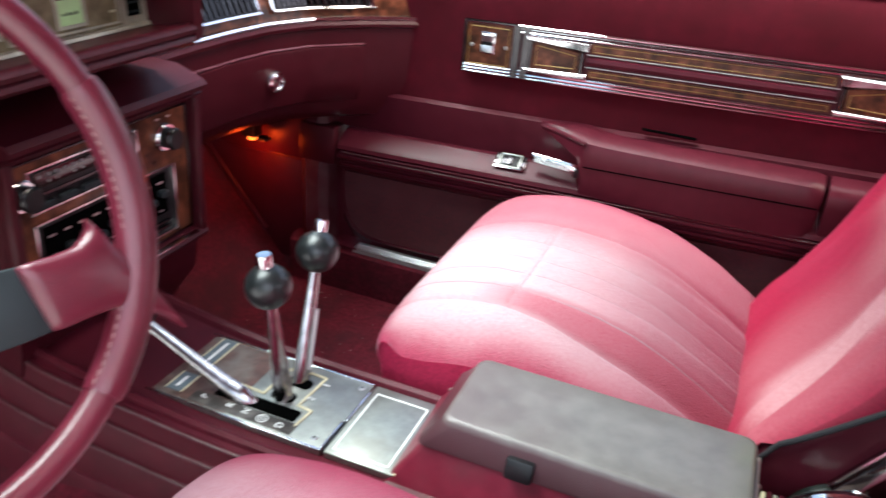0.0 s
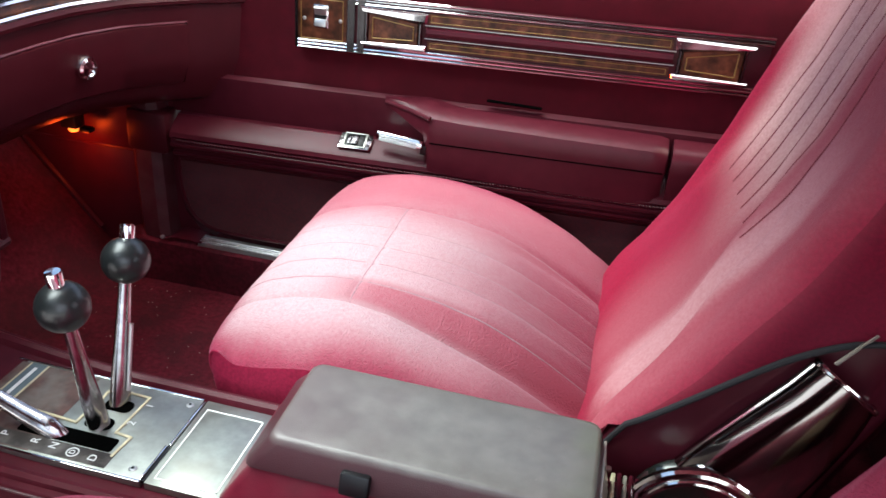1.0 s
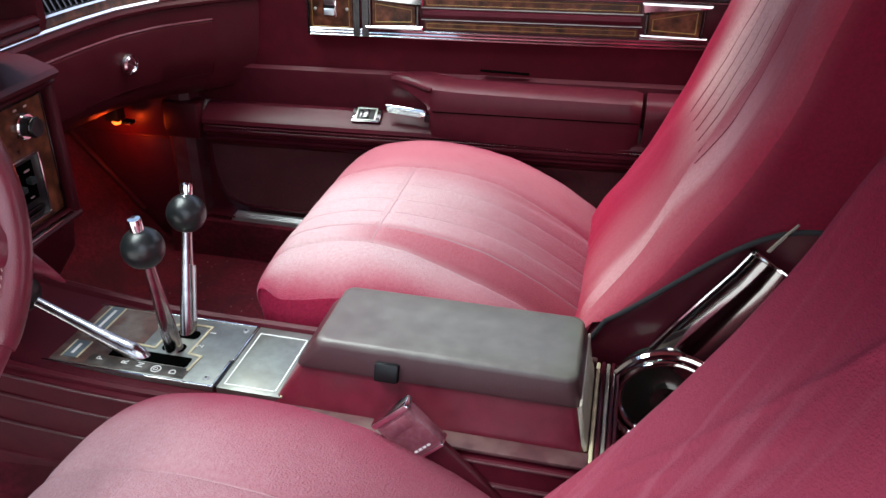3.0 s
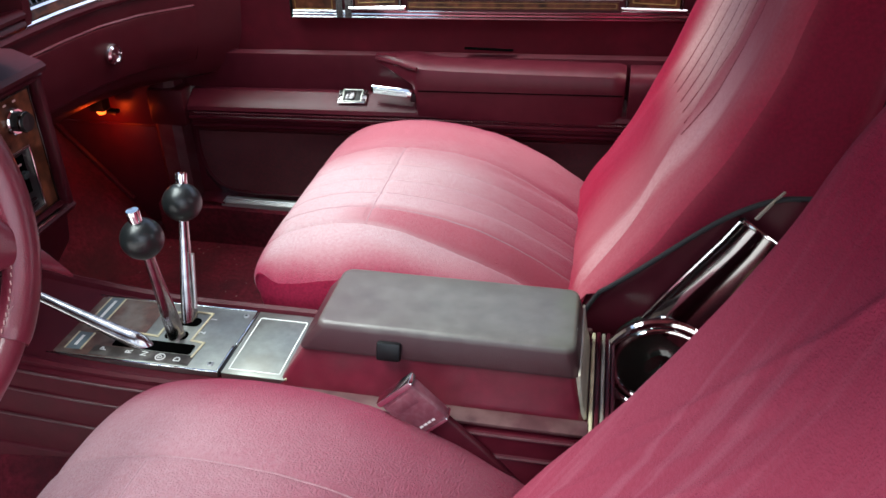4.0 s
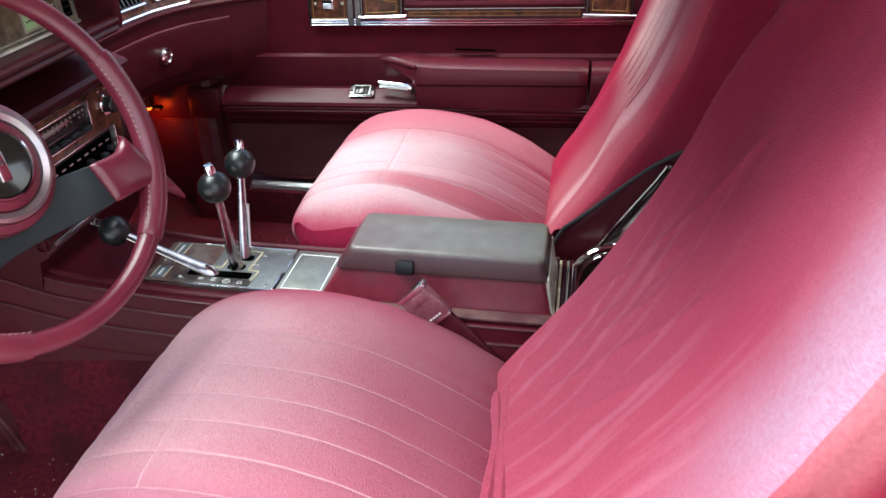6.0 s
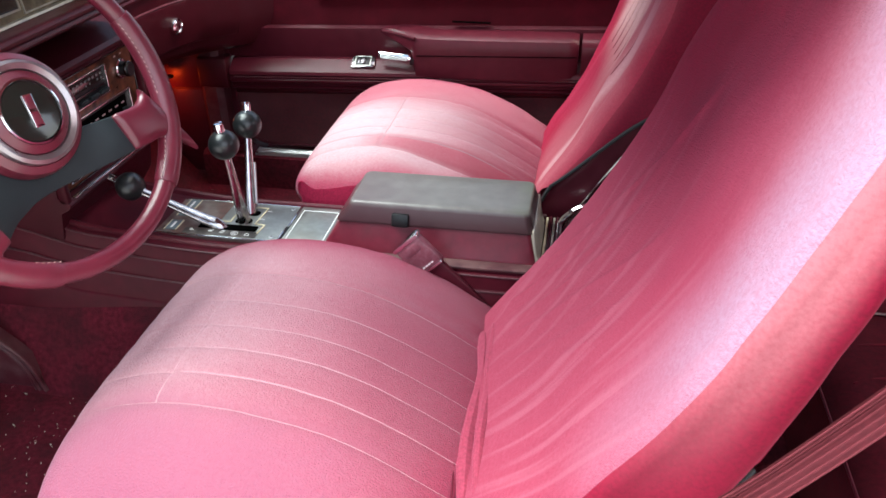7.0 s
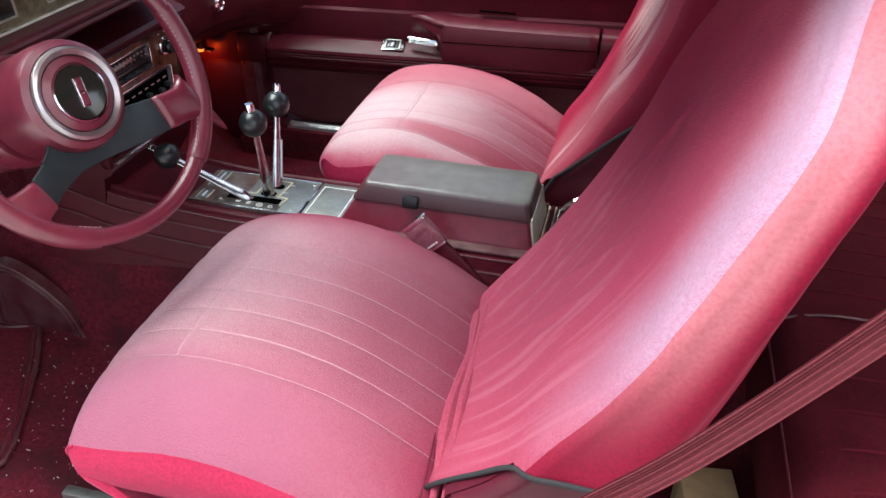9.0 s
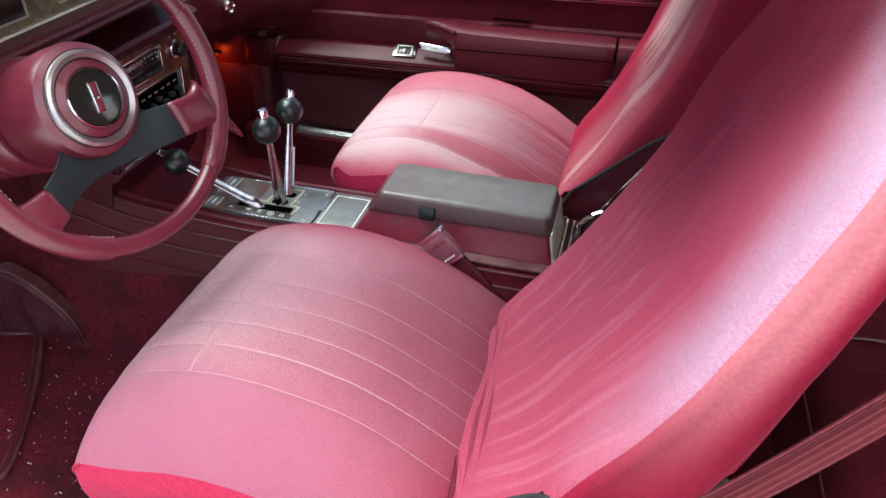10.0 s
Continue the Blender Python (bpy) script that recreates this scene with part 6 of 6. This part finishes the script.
tri = [(a, b) for a, _, b in smooth_line([(-0.545, 0, 0.008), (-0.571, 0, 0.070), (-0.629, 0, 0.124), (-0.680, 0, 0.150), (-0.712, 0, 0.148), (-0.728, 0, 0.120), (-0.730, 0, 0.008)], 36)]
n = len(tri)
fv = [(x, -0.196, z) for x, z in tri] + [(x, -0.172, z) for x, z in tri]
part("panel", (fv, [tuple(range(n)), tuple(range(n, 2 * n))[::-1]] + [(k, k + n, (k + 1) % n + n, (k + 1) % n) for k in range(n)]), SCUFFED, rest)
for inset, thick in ((0.0, 0.0040), (0.014, 0.0030), (0.022, 0.0022)):
    line = [(-0.645 + (x + 0.645) * (1 - inset * 9), -0.198, 0.06 + (z - 0.06) * (1 - inset * 9) if z > 0.02 else z) for x, z in tri]
    part("rib", tube(line, thick, 8), SCUFFED, rest)

rng = random.Random(4)
bits_v, bits_f = [], []
for k in range(430):
    x, y = rng.uniform(-0.62, -0.12), -0.17 - 0.49 * rng.random() ** 0.8
    l, w, t = rng.choice((0.0006, 0.0008, 0.001, 0.0012, 0.0034)) * rng.uniform(0.6, 1.4), rng.uniform(0.0003, 0.0009), rng.uniform(0, math.pi)
    c, s = math.cos(t), math.sin(t)
    n = len(bits_v)
    z = 0.006 + (0.006 if x < -0.52 else 0)
    bits_v += [(x + c * l - s * w, y + s * l + c * w, z), (x - c * l - s * w, y - s * l + c * w, z), (x - c * l + s * w, y - s * l - c * w, z), (x + c * l + s * w, y + s * l - c * w, z + 0.001)]
    bits_f.append((n, n + 1, n + 2, n + 3))
for k in range(110):
    x, y, t = rng.uniform(-0.62, -0.18), rng.uniform(0.17, 0.64), rng.uniform(0, math.pi)
    l, w = rng.choice((0.0006, 0.0008, 0.002)) * rng.uniform(0.6, 1.2), rng.uniform(0.0003, 0.0006)
    c, s = math.cos(t), math.sin(t)
    n = len(bits_v)
    bits_v += [(x + c * l - s * w, y + s * l + c * w, 0.005), (x - c * l - s * w, y - s * l + c * w, 0.005), (x - c * l + s * w, y - s * l - c * w, 0.005), (x + c * l + s * w, y + s * l - c * w, 0.006)]
    bits_f.append((n, n + 1, n + 2, n + 3))
tagged(part("debris", (bits_v, bits_f), CRUMB), "small pale crumbs and dry bits on the carpet", "debris", kind="stuff")

# ---- rear seat, belt, carton ----
rear_seat = thing("rear_seat", "dark burgundy rear bench seat", "car seat", (0.95, 0, 0.1))
part("cushion", profile_y([(0.70, 0.06), (0.668, 0.12), (0.650, 0.24), (0.658, 0.295), (0.70, 0.318), (1.02, 0.30), (1.30, 0.26), (1.30, 0.06)], -0.66, 0.66, None, 8), REAR_CLOTH, rear_seat, sharp=60)
part("backrest", profile_y([(1.22, 0.27), (1.34, 0.60), (1.40, 0.72), (1.50, 0.74), (1.60, 0.26)], -0.66, 0.66, None, 8), REAR_CLOTH, rear_seat, sharp=60)
part("piping", tube([(0.656, y, 0.297) for y in np.linspace(-0.66, 0.66, 12)], 0.0018, 8), VINYL, rear_seat)
for y in np.arange(-0.605, 0.62, 0.067):
    part("channel_seam", tube(smooth_line([(0.690, y - 0.012, 0.3130), (0.73, y, 0.3165), (0.80, y + 0.006, 0.3125), (0.97, y + 0.006, 0.3030), (1.10, y, 0.2880), (1.24, y, 0.268)], 16), 0.0018, 6), CLOTH, rear_seat)
part("welt", tube(smooth_line([(0.675, -0.212, 0.3090), (0.73, -0.205, 0.3190), (0.80, -0.196, 0.3150), (1.0, -0.19, 0.3035)], 20), 0.0024, 6), SCUFFED, rear_seat)
belt = thing("seat_belt", "brown-red shoulder belt hanging beside the seat", "seat belt", (0.5, -0.70, 0.3))
mid = smooth_line([(0.78, -0.70, 0.90), (0.628, -0.70, 0.660), (0.512, -0.70, 0.492), (0.424, -0.70, 0.388), (0.31, -0.695, 0.24), (0.27, -0.69, 0.10)], 40)
for k, (off, w) in enumerate(((0.0, 0.031), (-0.006, 0.022))):
    strap = []
    for i, (x, y, z) in enumerate(mid):
        d = Vector(mid[min(i + 1, 39)]) - Vector(mid[max(i - 1, 0)])
        across = Vector((d.z, 0, -d.x)).normalized() * (w / 2)
        across.y = 0.004 * (1 if k else -1)
        strap.append([tuple(Vector((x, y + off + 0.002 * math.cos(3 * t), z)) + across * t) for t in (-1, -0.92, -0.5, -0.42, 0.0, 0.42, 0.5, 0.92, 1)])
    web = part("webbing", sheet(strap), WEB, belt, "woven shoulder strap")
    for t in (-0.9, -0.45, 0.0, 0.45, 0.9):
        line = [tuple(Vector(r[0]).lerp(Vector(r[-1]), (t + 1) / 2) + Vector((0, -0.0022, 0))) for r in strap]
        part("woven_rib", tube(line, 0.0012, 5, flat=0.6), WEB, web)
carton = thing("carton", "small open brown cardboard carton behind the seat", "box", (0.62, -0.35, 0.0))
part("body", box((0.575, -0.43, 0.0), (0.655, -0.31, 0.085), 0.002, m=pose(0, 0, 0, 0, 0, 8)), CARD, carton)
